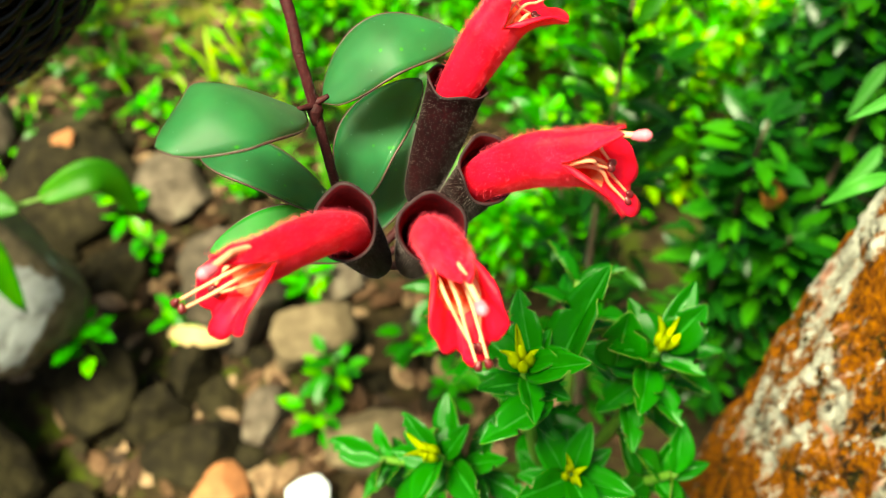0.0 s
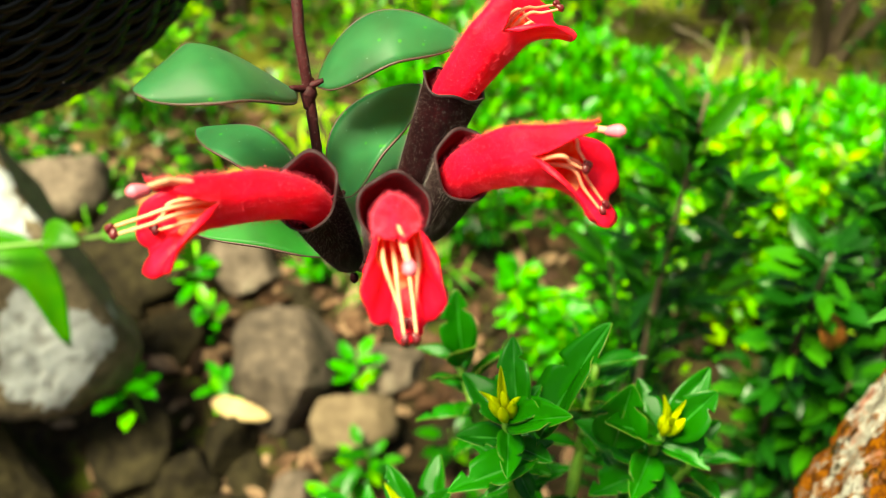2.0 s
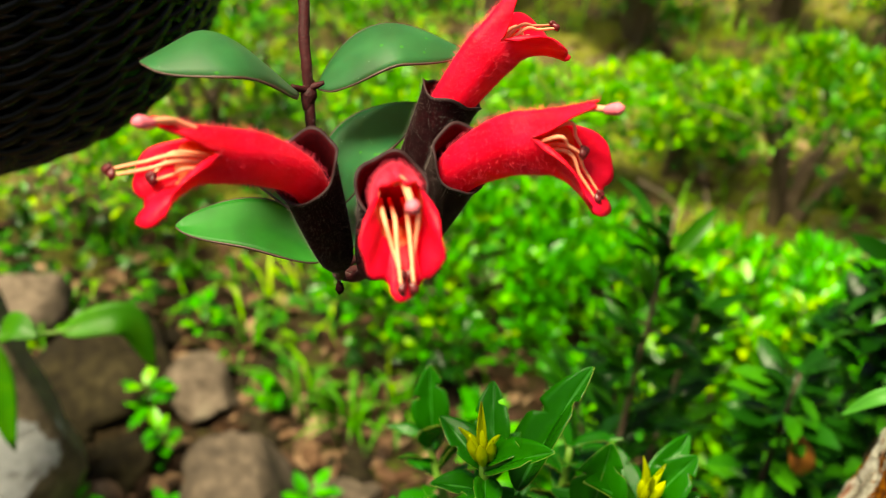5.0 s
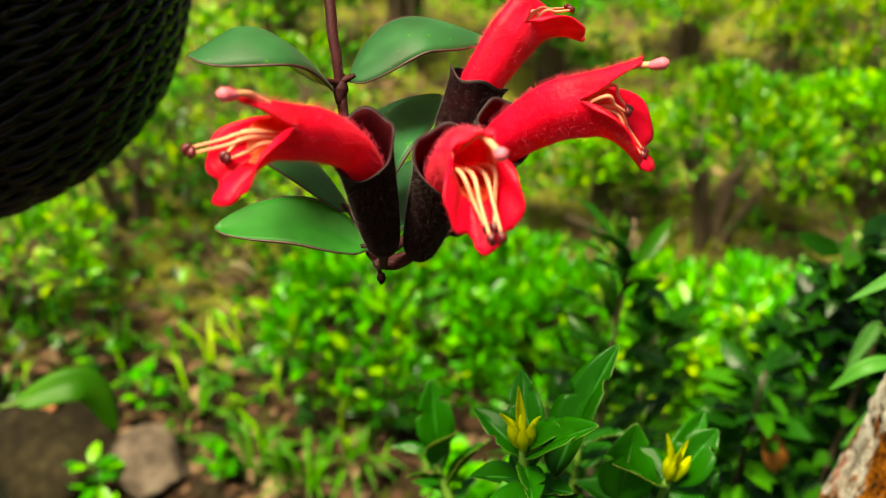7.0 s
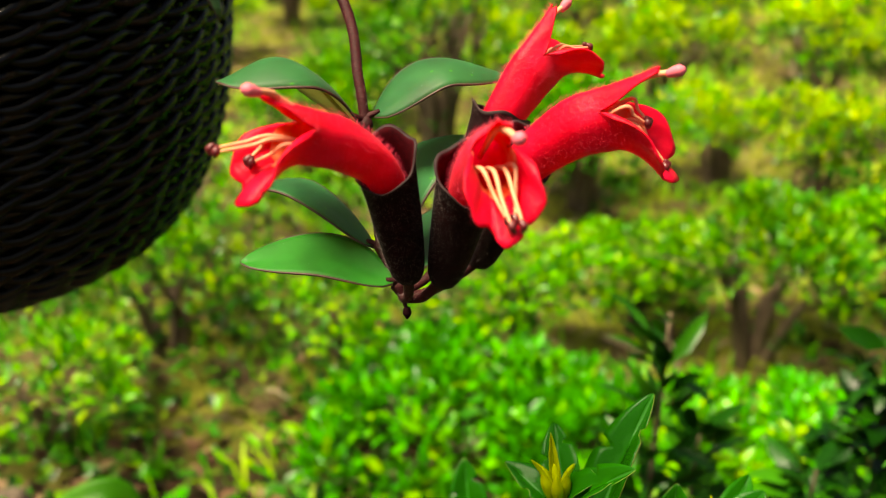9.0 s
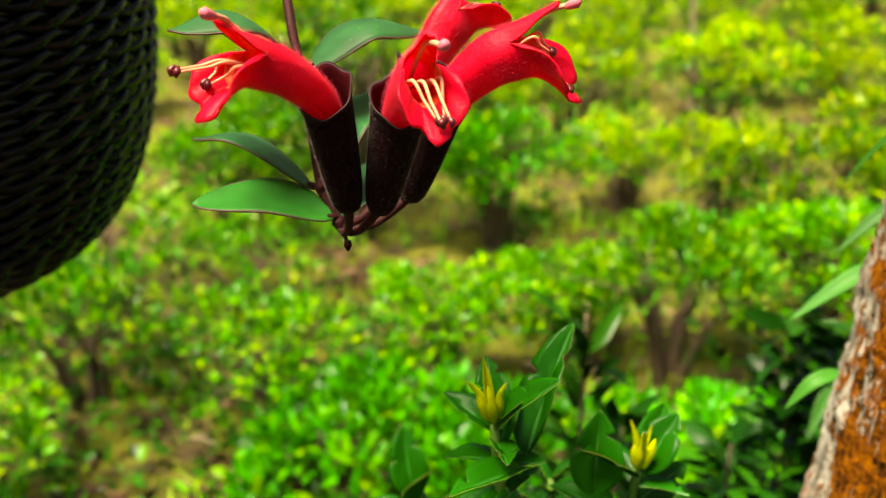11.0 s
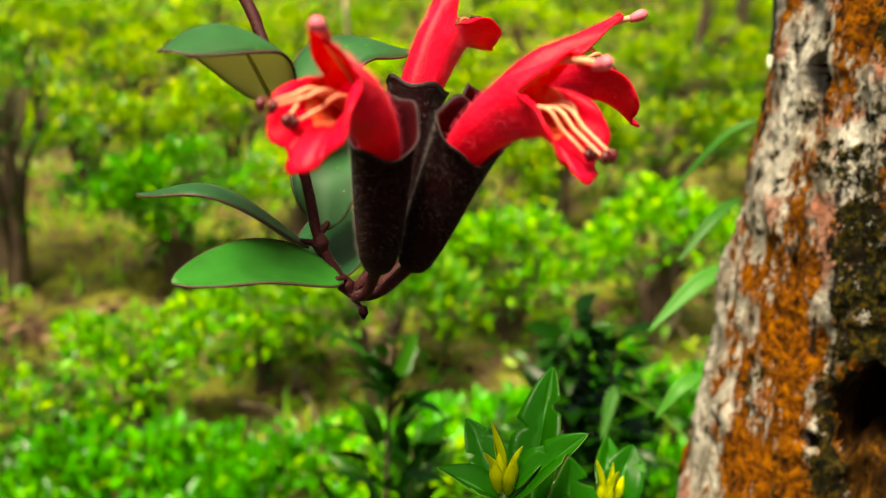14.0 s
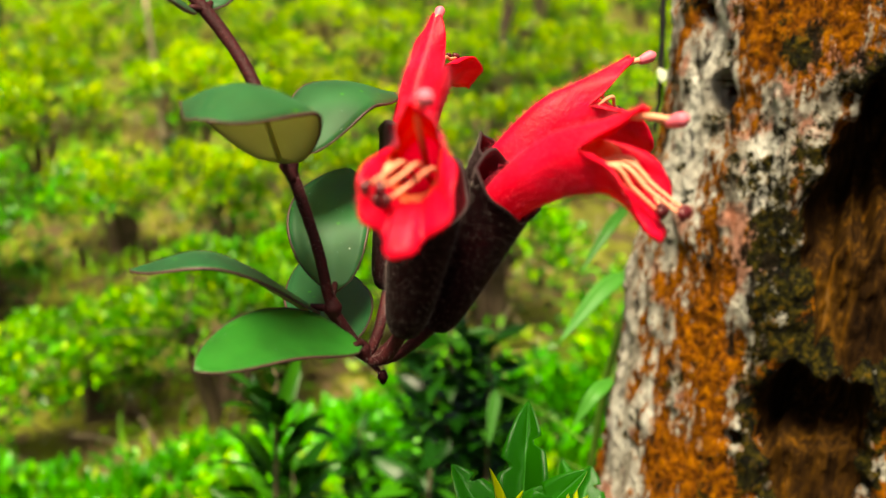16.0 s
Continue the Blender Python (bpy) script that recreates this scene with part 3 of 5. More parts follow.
def calyx_mesh(base, mouth, radius, seed, slant):
    """A tapering hairy cup, open at the mouth, with a wavy pale rim and a dark red lining."""
    base, mouth = np.array(base), np.array(mouth)
    ax = mouth - base
    L = np.linalg.norm(ax)
    ax = ax / L
    a_ = unit(np.cross(ax, (0.3, 0.2, 1)))
    b_ = np.cross(ax, a_)
    prof = [(0.0, 0.10), (0.008, 0.30), (0.03, 0.46), (0.09, 0.58), (0.22, 0.68), (0.42, 0.77), (0.62, 0.84), (0.80, 0.89), (0.92, 0.94), (0.975, 1.0), (1.0, 1.07)]
    prof = np.array(prof)
    n = 64
    th = np.linspace(0, 2 * np.pi, n, endpoint=False)
    g = np.random.default_rng(seed)
    ph = g.uniform(0, 6.28, 4)
    wav = 0.016 * np.sin(5 * th + ph[0]) + 0.014 * np.sin(3 * th + ph[1])
    oval = 1 + 0.05 * np.sin(2 * th + ph[2]) + 0.02 * np.sin(5 * th + ph[3])
    slant = np.array(slant, float)
    tilt = (np.cos(th) * (a_ @ slant) + np.sin(th) * (b_ @ slant))
    rad = np.cos(th)[:, None] * a_ + np.sin(th)[:, None] * b_
    rings = []
    for z, r in prof:
        zz = L * (z + (wav + 0.10 * tilt) * z ** 3)
        rings.append(base + zz[:, None] * ax + (radius * r * (1 + (oval - 1) * z))[:, None] * rad)
    for z, r in prof[::-1][:7]:
        zz = L * (z + (wav + 0.10 * tilt) * z ** 3) - 0.0002
        rings.append(base + zz[:, None] * ax + ((radius * r - 0.0007) * (1 + (oval - 1) * z))[:, None] * rad)
    v = np.vstack(rings)
    f, s = [], []
    for i in range(len(rings) - 1):
        for j in range(n):
            k = (j + 1) % n
            f.append((i * n + j, i * n + k, (i + 1) * n + k, (i + 1) * n + j))
            s.append(0 if i < len(prof) - 2 else (2 if i < len(prof) else 1))
    f += [tuple(range(n))[::-1], tuple((len(rings) - 1) * n + j for j in range(n))]
    s += [0, 1]
    # hairs all over the outside, denser towards the rim
    m = 4200
    z = g.uniform(0.02, 1.0, m) ** 0.85
    j = g.integers(0, n, m)
    r = np.interp(z, prof[:, 0], prof[:, 1]) * radius
    ro = base + (L * (z + (wav[j] + 0.10 * tilt[j]) * z ** 3))[:, None] * ax + (r * (1 + (oval[j] - 1) * z))[:, None] * rad[j]
    hv, hf = spikes(ro, rad[j] + 0.45 * ax, 0.00120, 0.0000125, 0.35, seed + 9)
    k = len(v)
    return np.vstack([v, hv]), f + [tuple(i + k for i in q) for q in hf], s + [3] * len(hf)


# angle round the opening (90 is the hood), half width of the lobe, length, spread, downward bend
LOBES = [(80, 52, 0.0190, 0.0007, 0.0), (100, 52, 0.0190, 0.0007, 0.0), (-26, 50, 0.0138, 0.0040, 0.0052), (206, 50, 0.0138, 0.0040, 0.0052), (270, 38, 0.0142, 0.0026, 0.0082)]


def corolla_mesh(points, up, seed, grow=1.0, beak=1.0, lip=1.0):
    """A bent velvety tube that swells towards the opening and ends in a hood, two side lobes and a lower lip."""
    n, ns, nl = 80, 26, 12
    points = [np.asarray(q, float) for q in points]
    points[-1] = points[-1] - unit(points[-1] - points[-2]) * 0.0062
    c = spline(points, ns)
    t, s, u = frames_along(c, up)
    x = np.linspace(0, 1, ns)
    hgt = np.interp(x, [0, 0.25, 0.55, 0.8, 1.0], [0.0036, 0.0048, 0.0062, 0.0070, 0.0070]) * grow
    wid = np.interp(x, [0, 0.25, 0.55, 0.8, 1.0], [0.0034, 0.0044, 0.0051, 0.0052, 0.0048]) * grow
    th = np.linspace(0, 2 * np.pi, n, endpoint=False)
    rings = [c[i] + (wid[i] * np.cos(th))[:, None] * s[i] + (hgt[i] * np.sin(th))[:, None] * u[i] for i in range(ns)]
    fold = 1 + 0.035 * np.sin(5 * th + 0.6)[None] * np.linspace(0.2, 1, ns)[:, None] + 0.012 * np.sin(17 * np.linspace(0, 1, ns))[:, None] * np.cos(2 * th)[None]
    rings = [c[i] + (rings[i] - c[i]) * fold[i][:, None] for i in range(ns)]
    deg = np.degrees(th)
    ext, flare, bend = np.zeros(n), np.zeros(n), np.zeros(n)
    for a, hw, ln, fl, dn in LOBES:
        ln = ln * (beak if 0 < a < 180 else 0.5 + 0.5 * min(beak, 1))
        d = np.abs((deg - a + 180) % 360 - 180) / hw
        k = np.clip(1 - d, 0, 1) ** 0.72 if 0 < a < 180 else np.clip(1 - d ** 3.2, 0, 1) ** 0.5
        better = ln * k > ext
        ext = np.where(better, ln * k, ext)
        flare = np.where(better, fl * np.clip(1 - d ** 2, 0, 1) ** 0.35, flare)
        bend = np.where(better, dn * np.clip(1 - d ** 2, 0, 1) ** 0.25, bend)
    ext, flare, bend = ext * lip, flare * lip, bend * lip
    out = np.cos(th)[:, None] * s[-1] + np.sin(th)[:, None] * u[-1]
    g = np.random.default_rng(seed)
    ruffle = 0.0003 * np.sin(9 * th + g.uniform(0, 6))
    for k in np.linspace(0, 1, nl)[1:]:
        rings.append(rings[ns - 1] + (ext * k * (1 - 0.25 * k))[:, None] * t[-1] + ((flare * k ** 1.8) + ruffle * k)[:, None] * out - (bend * k ** 1.7)[:, None] * u[-1])
    m = len(rings)
    v = np.vstack(rings)
    # outward normals from neighbours, for the wall thickness and the hairs
    grid = v.reshape(m, n, 3)
    du = np.gradient(grid, axis=0)
    dv = np.roll(grid, -1, 1) - np.roll(grid, 1, 1)
    nor = unit(np.cross(dv, du))
    ctr = np.vstack([c, np.repeat(c[-1:], m - ns, 0)])[:, None]
    sign = np.sign(((grid[:ns] - ctr[:ns]) * nor[:ns]).sum(-1).mean())
    nor = nor * sign
    inner = (grid - nor * 0.00045).reshape(-1, 3)
    f, sl = [], []
    M = m * n
    for i in range(m - 1):
        for j in range(n):
            k = (j + 1) % n
            f.append((i * n + j, i * n + k, (i + 1) * n + k, (i + 1) * n + j))
            sl.append(0)
            if i >= ns - 7:
                f.append((i * n + j + M, (i + 1) * n + j + M, (i + 1) * n + k + M, i * n + k + M))
                sl.append(1 if i < ns + 3 else 0)
    e = (m - 1) * n
    for j in range(n):
        k = (j + 1) % n
        f.append((e + j, e + k, e + k + M, e + j + M))
        sl.append(0)
    cnt = 3800
    i = np.minimum((g.uniform(0.15, 1, cnt) * m).astype(int), m - 1)
    j = g.integers(0, n, cnt)
    i2, fr = np.minimum(i + 1, m - 1), g.uniform(0, 1, (cnt, 1))
    ro = grid[i, j] * (1 - fr) + grid[i2, (j + 1) % n] * fr
    tt = np.vstack([t, np.repeat(t[-1:], m - ns, 0)])[i]
    hv, hf = spikes(ro, nor[i, j] + 0.35 * tt, 0.0016, 0.000017, 0.3, seed)
    allv = np.vstack([v, inner, hv])
    k = 2 * M
    return allv, f + [tuple(q + k for q in w) for w in hf], sl + [2] * len(hf), (c, t, s, u)


def flower(base, mouth, mid, throat, hood, anther, stigma, radius, seed, grow=1.0, slant=(0, 0, 0), root=None, short=(0.0065, -0.0012), beak=1.0, lip=1.0):
    base, mouth, mid, throat, hood, anther, stigma = (np.array(q, float) for q in (base, mouth, mid, throat, hood, anther, stigma))
    inside = base + 0.45 * (mouth - base)
    pts = [inside, mouth * 0.75 + inside * 0.25 + (mid - mouth) * 0.12, mid, throat]
    v, f, s, (c, t, sd, u) = corolla_mesh(pts, hood - throat, seed, grow, beak, lip)
    cor = part("flower", mesh_data("flower", v, f, [PETAL, THROAT, PETAL_HAIR], s), plant, "red velvety tubular flower with spread lobes")
    v, f, s = calyx_mesh(base, mouth, radius, seed, slant)
    part("calyx", mesh_data("calyx", v, f, [CALYX, CALYX_IN, CALYX_RIM, CALYX_HAIR], s), cor, "dark maroon hairy cup")
    T, S, U = t[-1], sd[-1], u[-1]
    deep = c[int(len(c) * 0.62)]
    for side, back, rise in ((1, 0.0, 0.0), (-1, 0.0, 0.0), (1, *short), (-1, *short)):
        end = anther - T * back + U * rise + S * side * (0.0011 if back == 0 else 0.0008)
        start = deep + S * side * (0.0013 if back == 0 else 0.0030) - U * 0.0012
        via = throat * 0.8 + (start + end) * 0.1 + S * side * (0.0009 if back == 0 else 0.0028) - U * (0.0004 if back == 0 else 0.0004 - rise * 0.3)
        v, f = tube([start, via, (via + end) / 2 + S * side * 0.0001, end], [0.00050, 0.00045, 0.00037, 0.00028], 20, 8)
        fil = part("stamen", mesh_data("stamen", v, f, [FILAMENT]), cor, "cream filament with a dark red tip")
        tip = [end - U * 0.0012 - S * side * 0.0004, end + T * 0.0003, end + U * 0.0011 - S * side * 0.0006]
        v, f = tube(tip, [0.0004, 0.0009, 0.0004], 9, 10, up=T)
        part("anther", mesh_data("anther", v, f, [ANTHER]), fil)
    v, f = tube([deep + U * 0.0018, throat + U * 0.0055, (throat + U * 0.0055 + stigma) / 2 + U * 0.0008, stigma], [0.0006, 0.0007, 0.0007, 0.0006], 20, 10)
    sty = part("style", mesh_data("style", v, f, [FILAMENT]), cor)
    v, f = tube([stigma - T * 0.0018, stigma - T * 0.0002, stigma + T * 0.0012, stigma + T * 0.0022], [0.0008, 0.0012, 0.0013, 0.0005], 10, 12, up=U)
    part("stigma", mesh_data("stigma", v, f, [STIGMA]), sty, "pink knob")
    root = np.array(root if root is not None else (-0.0190, 0.1425, -0.1975))
    ax = unit(mouth - base)
    v, f = tube([root, root * 0.45 + base * 0.55 - ax * 0.003, base + ax * 0.0012], [0.0011, 0.0012, 0.0015], 16, 10, wobble=0.03)
    cc = spline([root, root * 0.45 + base * 0.55 - ax * 0.003, base], 160)
    rd = unit(rng.normal(0, 1, (160, 3)))
    hv, hf = spikes(cc + rd * 0.0011, rd, 0.0008, 0.00005, 0.3, seed)
    v, f, s = merge((v, f, 0), (hv, hf, 1))
    part("pedicel", mesh_data("pedicel", v, f, [STEM_RED, CALYX_HAIR], s), cor)


flower((-0.0165, 0.1341, -0.1880), (-0.0204, 0.1211, -0.1534), (-0.0277, 0.1133, -0.1483), (-0.0388, 0.1018, -0.1415), (-0.0355, 0.1042, -0.1308), (-0.0501, 0.0961, -0.1435), (-0.0418, 0.0952, -0.1320), 0.0071, 11, grow=0.80, lip=0.96, slant=(0.3, 0.5, 0.8), short=(0.0085, -0.0008), beak=1.0)
flower((-0.0085, 0.1344, -0.1890), (-0.0020, 0.1201, -0.1560), (0.0002, 0.1105, -0.1510), (0.0030, 0.0975, -0.1458), (0.0020, 0.1008, -0.1366), (0.0062, 0.0855, -0.1545), (0.0061, 0.0887, -0.1392), 0.0071, 12, grow=0.86, lip=0.96, slant=(0, 0.5, 0.8), short=(0.0040, 0.0010))
flower((0.0002, 0.1490, -0.1905), (0.0112, 0.1362, -0.1565), (0.0210, 0.1325, -0.1502), (0.0335, 0.1274, -0.1446), (0.0282, 0.1291, -0.1368), (0.0408, 0.1253, -0.1563), (0.0407, 0.1239, -0.1352), 0.0071, 13, slant=(-0.3, 0.3, 0.8), short=(0.0010, 0.0105))
flower((-0.0060, 0.1540, -0.1880), (0.0062, 0.1625, -0.1541), (0.0125, 0.1662, -0.1470), (0.0205, 0.1705, -0.1380), (0.0145, 0.1673, -0.1300), (0.0290, 0.1755, -0.1400), (0.0225, 0.1730, -0.1290), 0.0076, 14, root=(-0.0190, 0.1440, -0.1965), beak=0.85)
# small bud at the stem's end
v, f = tube([(-0.0178, 0.1403, -0.1990), (-0.0177, 0.1400, -0.2005), (-0.0178, 0.1399, -0.2020)], [0.0009, 0.0012, 0.0003], 10, 8)
part("bud", mesh_data("bud", v, f, [CALYX]), plant, "tiny dark end bud")

# ---- ground ----
def ground_mesh():
    near = np.linspace(-4, 8, 150)
    xs = np.concatenate([[-400, -120, -40, -14, -8], near, [11, 16, 40, 120, 400]])
    ys = np.concatenate([[-400, -120, -40, -12, -5], np.linspace(-2, 9, 140), [11, 15, 22, 40, 120, 400]])
    X, Y = np.meshgrid(xs, ys)
    Z = np.where(np.abs(Y) > 50, ground_height(0, 50), ground_height(X, np.clip(Y, -50, 50)))
    fine = np.array([noise.fractal(Vector((x * 5, y * 5, 0)), 0.8, 2.0, 4) if -4 < x < 8 and -2 < y < 9 else 0.0 for x, y in zip(X.ravel(), Y.ravel())])
    Z = Z + 0.012 * fine.reshape(Z.shape)
    n, m = len(xs), len(ys)
    f = [(j * n + i, j * n + i + 1, (j + 1) * n + i + 1, (j + 1) * n + i) for j in range(m - 1) for i in range(n - 1)]
    return mesh_data("ground", np.stack([X, Y, Z], -1).reshape(-1, 3), f, [SOIL])


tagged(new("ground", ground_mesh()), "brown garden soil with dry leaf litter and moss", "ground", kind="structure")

# ---- tree trunk with lichen, hollows and a limb that carries the basket ----
TX, TY, TLX, TLY, TR, TT = 0.2688, 0.1911, 0.0566, 0.007, 0.0823, 0.0438
# hollows: angle, height, half angle, half height, depth, sharpness
HOLLOWS = [(-135, -0.209, 26, 0.056, 0.052, 7), (-150, -0.304, 15.5, 0.034, 0.046, 6), (167.0, -0.1695, 5.4, 0.0085, 0.060, 9), (155, -0.139, 3.6, 0.004, 0.012, 3),
           (-170.3, -0.3049, 3.0, 0.0030, 0.010, 3)]
# growths on the bark: angle, height, half angle, half height, amount
ALGAE = [(176, -0.272, 9, 0.028, 0.7), (189, -0.284, 12, 0.020, 0.5), (201, -0.256, 8, 0.014, 0.9), (187, -0.141, 13, 0.010, 0.9), (202, -0.134, 14, 0.012, 1.0), (215, -0.140, 10, 0.012, 1.0), (172, -0.190, 4, 0.020, 0.8),
         (166, -0.320, 10, 0.030, 0.6), (183, -0.330, 12, 0.025, 0.35), (182, -0.192, 8, 0.012, -1.0), (152, -0.250, 10, 0.050, -0.5), (186, -0.238, 5, 0.012, -1.0), (176, -0.215, 9, 0.012, -0.8), (160, -0.170, 8, 0.025, -0.35), (192, -0.180, 7, 0.012, -1.0), (150, -0.345, 10, 0.03, -0.8)]
MOSS = [(185, -0.197, 4.5, 0.010, 1.0), (190, -0.224, 5.0, 0.016, 0.8), (197, -0.246, 7, 0.012, 1.0), (193, -0.146, 6, 0.007, 0.8), (222, -0.280, 9, 0.030, 1.0), (206, -0.263, 8, 0.008, 0.9), (181, -0.177, 4, 0.004, 0.7), (203, -0.225, 4, 0.02, 0.5)]
CRUST = [(180, -0.236, 6, 0.014, 1.0), (193, -0.186, 5, 0.010, 1.0), (201, -0.151, 9, 0.005, 1.0), (179, -0.216, 5, 0.007, 0.9), (160, -0.30, 6, 0.012, 0.6)]


def growth(patches, th, zs):
    """How thickly a growth covers the bark, over angle and height."""
    out = np.zeros((len(zs), len(th)))
    for a, z, wa, wz, k in patches:
        da = ((th[None] - a + 180) % 360 - 180) / wa
        out += k * np.exp(-0.7 * (da ** 2 + ((zs[:, None] - z) / wz) ** 2))
    return out


def trunk_mesh():
    zs = np.concatenate([np.linspace(-1.16, -0.56, 60, endpoint=False), np.linspace(-0.56, 0.0, 330, endpoint=False), np.linspace(0.0, 0.95, 40)])
    n = 320
    # more columns on the side that faces the flowers
    th = np.sort(np.concatenate([np.linspace(130, 265, 260, endpoint=False), np.linspace(265, 490, 60, endpoint=False)]))
    tr = np.radians(th)
    v = np.zeros((len(zs), n, 3))
    dep = np.zeros((len(zs), n))
    moss = np.zeros((len(zs), n))
    for i, z in enumerate(zs):
        h = z + 0.2
        r0 = TR - TT * h + 0.05 * np.clip(-h - 0.55, 0, 1) ** 2
        cx, cy = TX + TLX * h, TY + TLY * h
        for j, a in enumerate(tr):
            p = Vector((math.cos(a) * r0, math.sin(a) * r0, z))
            big = noise.fractal(p * 9, 0.7, 2.0, 3) * 0.0055
            rib = noise.fractal(Vector((p.x * 60, p.y * 60, z * 26)), 0.7, 2.0, 4) * 0.0034
            grit = noise.fractal(p * 210, 0.8, 2.0, 3) * 0.0010
            flute = 0.0022 * math.sin(4 * a + 6 * z)
            d = 0.0
            for ha, hz, wa, wz, hd, sh in HOLLOWS:
                da = ((th[j] - ha + 180) % 360 - 180) / wa + (0.28 * noise.fractal(Vector((z * 30, ha, 0)), 0.7, 2.0, 3) if wa > 15 else 0.12 * noise.noise(Vector((z * 60, ha, 0))))
                dz = (z - hz) / wz + (0.34 * noise.fractal(Vector((a * 5, hz * 50, 3)), 0.7, 2.0, 3) if wa > 15 else 0.12 * noise.noise(Vector((a * 20, hz * 50, 3))))
                q = (abs(da) ** 3.5 + abs(dz) ** 3.5) ** (1 / 3.5) if wa > 15 else math.sqrt(da * da + dz * dz)
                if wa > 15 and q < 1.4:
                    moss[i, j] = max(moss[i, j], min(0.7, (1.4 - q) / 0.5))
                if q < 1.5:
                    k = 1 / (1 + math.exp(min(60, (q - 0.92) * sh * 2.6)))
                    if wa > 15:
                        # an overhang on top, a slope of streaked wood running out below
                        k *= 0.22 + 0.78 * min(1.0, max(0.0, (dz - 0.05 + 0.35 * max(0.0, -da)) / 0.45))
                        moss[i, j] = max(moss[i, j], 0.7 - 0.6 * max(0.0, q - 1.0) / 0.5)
                    d = max(d, hd * k)
                    if 0.85 < q < 1.25:
                        big += 0.0008 * (1 - abs(q - 1.05) / 0.2)
            r = r0 + big + rib + grit + flute - d
            dep[i, j] = d
            v[i, j] = (cx + math.cos(a) * r, cy + math.sin(a) * r, z)
    f, s = [], []
    for i in range(len(zs) - 1):
        for j in range(n):
            k = (j + 1) % n
            f.append((i * n + j, i * n + k, (i + 1) * n + k, (i + 1) * n + j))
            # recessed faces take the wood with the hollow's shade in its colour
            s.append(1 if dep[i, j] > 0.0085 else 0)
    f.append(tuple((len(zs) - 1) * n + j for j in range(n)))
    s.append(0)
    me = mesh_data("trunk", v.reshape(-1, 3), f, [LICHEN_BARK, SHADED_HOLLOW_WOOD], s)
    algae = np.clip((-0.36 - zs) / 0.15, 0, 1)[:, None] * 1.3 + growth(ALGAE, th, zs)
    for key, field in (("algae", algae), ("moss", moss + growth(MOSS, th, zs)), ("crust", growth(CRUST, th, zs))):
        me.attributes.new(key, "FLOAT", "POINT").data.foreach_set("value", field.ravel().astype(np.float32))
    return me


tree = thing("tree", (TX - 0.05, TY, -1.1), "old tree trunk with grey bark, orange lichen, moss and dark hollows", "tree")
part("trunk", trunk_mesh(), tree)
v, f = tube([(0.30, 0.195, 0.50), (0.16, 0.25, 0.58), (-0.05, 0.32, 0.61), (-0.257, 0.3635, 0.60), (-0.42, 0.40, 0.63)], [0.035, 0.026, 0.022, 0.018, 0.012], 40, 14, wobble=0.03)
part("limb", mesh_data("limb", v, f, [LICHEN_BARK]), tree)

# black vine hanging down beside the trunk
wire = thing("black_vine", (0.240, 0.277, -0.13), "thin black dry vine hanging along the tree trunk", "vine")
v, f = tube([(0.262, 0.215, 0.20), (0.2395, 0.272, 0.08), (0.2375, 0.2755, -0.10), (0.2370, 0.2730, -0.159), (0.2358, 0.2710, -0.179), (0.2330, 0.2690, -0.2000)], [0.0016, 0.0015, 0.0014, 0.0013, 0.0012, 0.0006], 50, 8, wobble=0.12)
part("strand", mesh_data("strand", v, f, [BLACK_CORD]), wire)
v, f, s, _ = leaf_blade((0.2362, 0.271, -0.170), (0.2300, 0.266, -0.1755), 0.006, (0, -0.6, 1), nl=7, nw=4)
part("lichen_flake", mesh_data("lichen_flake", v, f, [simple("pale_lichen", (0.55, 0.62, 0.45), 0.8)] * 3, s), wire, "pale grey-green lichen flake")

# ---- woven hanging basket ----
BX, BY, BR, BZ, BH, BN = -0.2572, 0.3635, 0.1430, -0.0675, 0.2215, 3.44
basket = thing("hanging_basket", (BX, BY, BZ - BH), "round black woven plastic hanging basket with twisted cane rows", "basket")


def basket_profile():
    a = np.linspace(0.02, np.pi / 2, 500)
    r = BR * np.sin(a) ** (2 / BN)
    z = BZ - BH * np.cos(a) ** (2 / BN)
    r, z = np.append(r, BR), np.append(z, BZ + 0.022)
    arc = np.concatenate([[0], np.cumsum(np.hypot(np.diff(r), np.diff(z)))])
    return r, z, arc


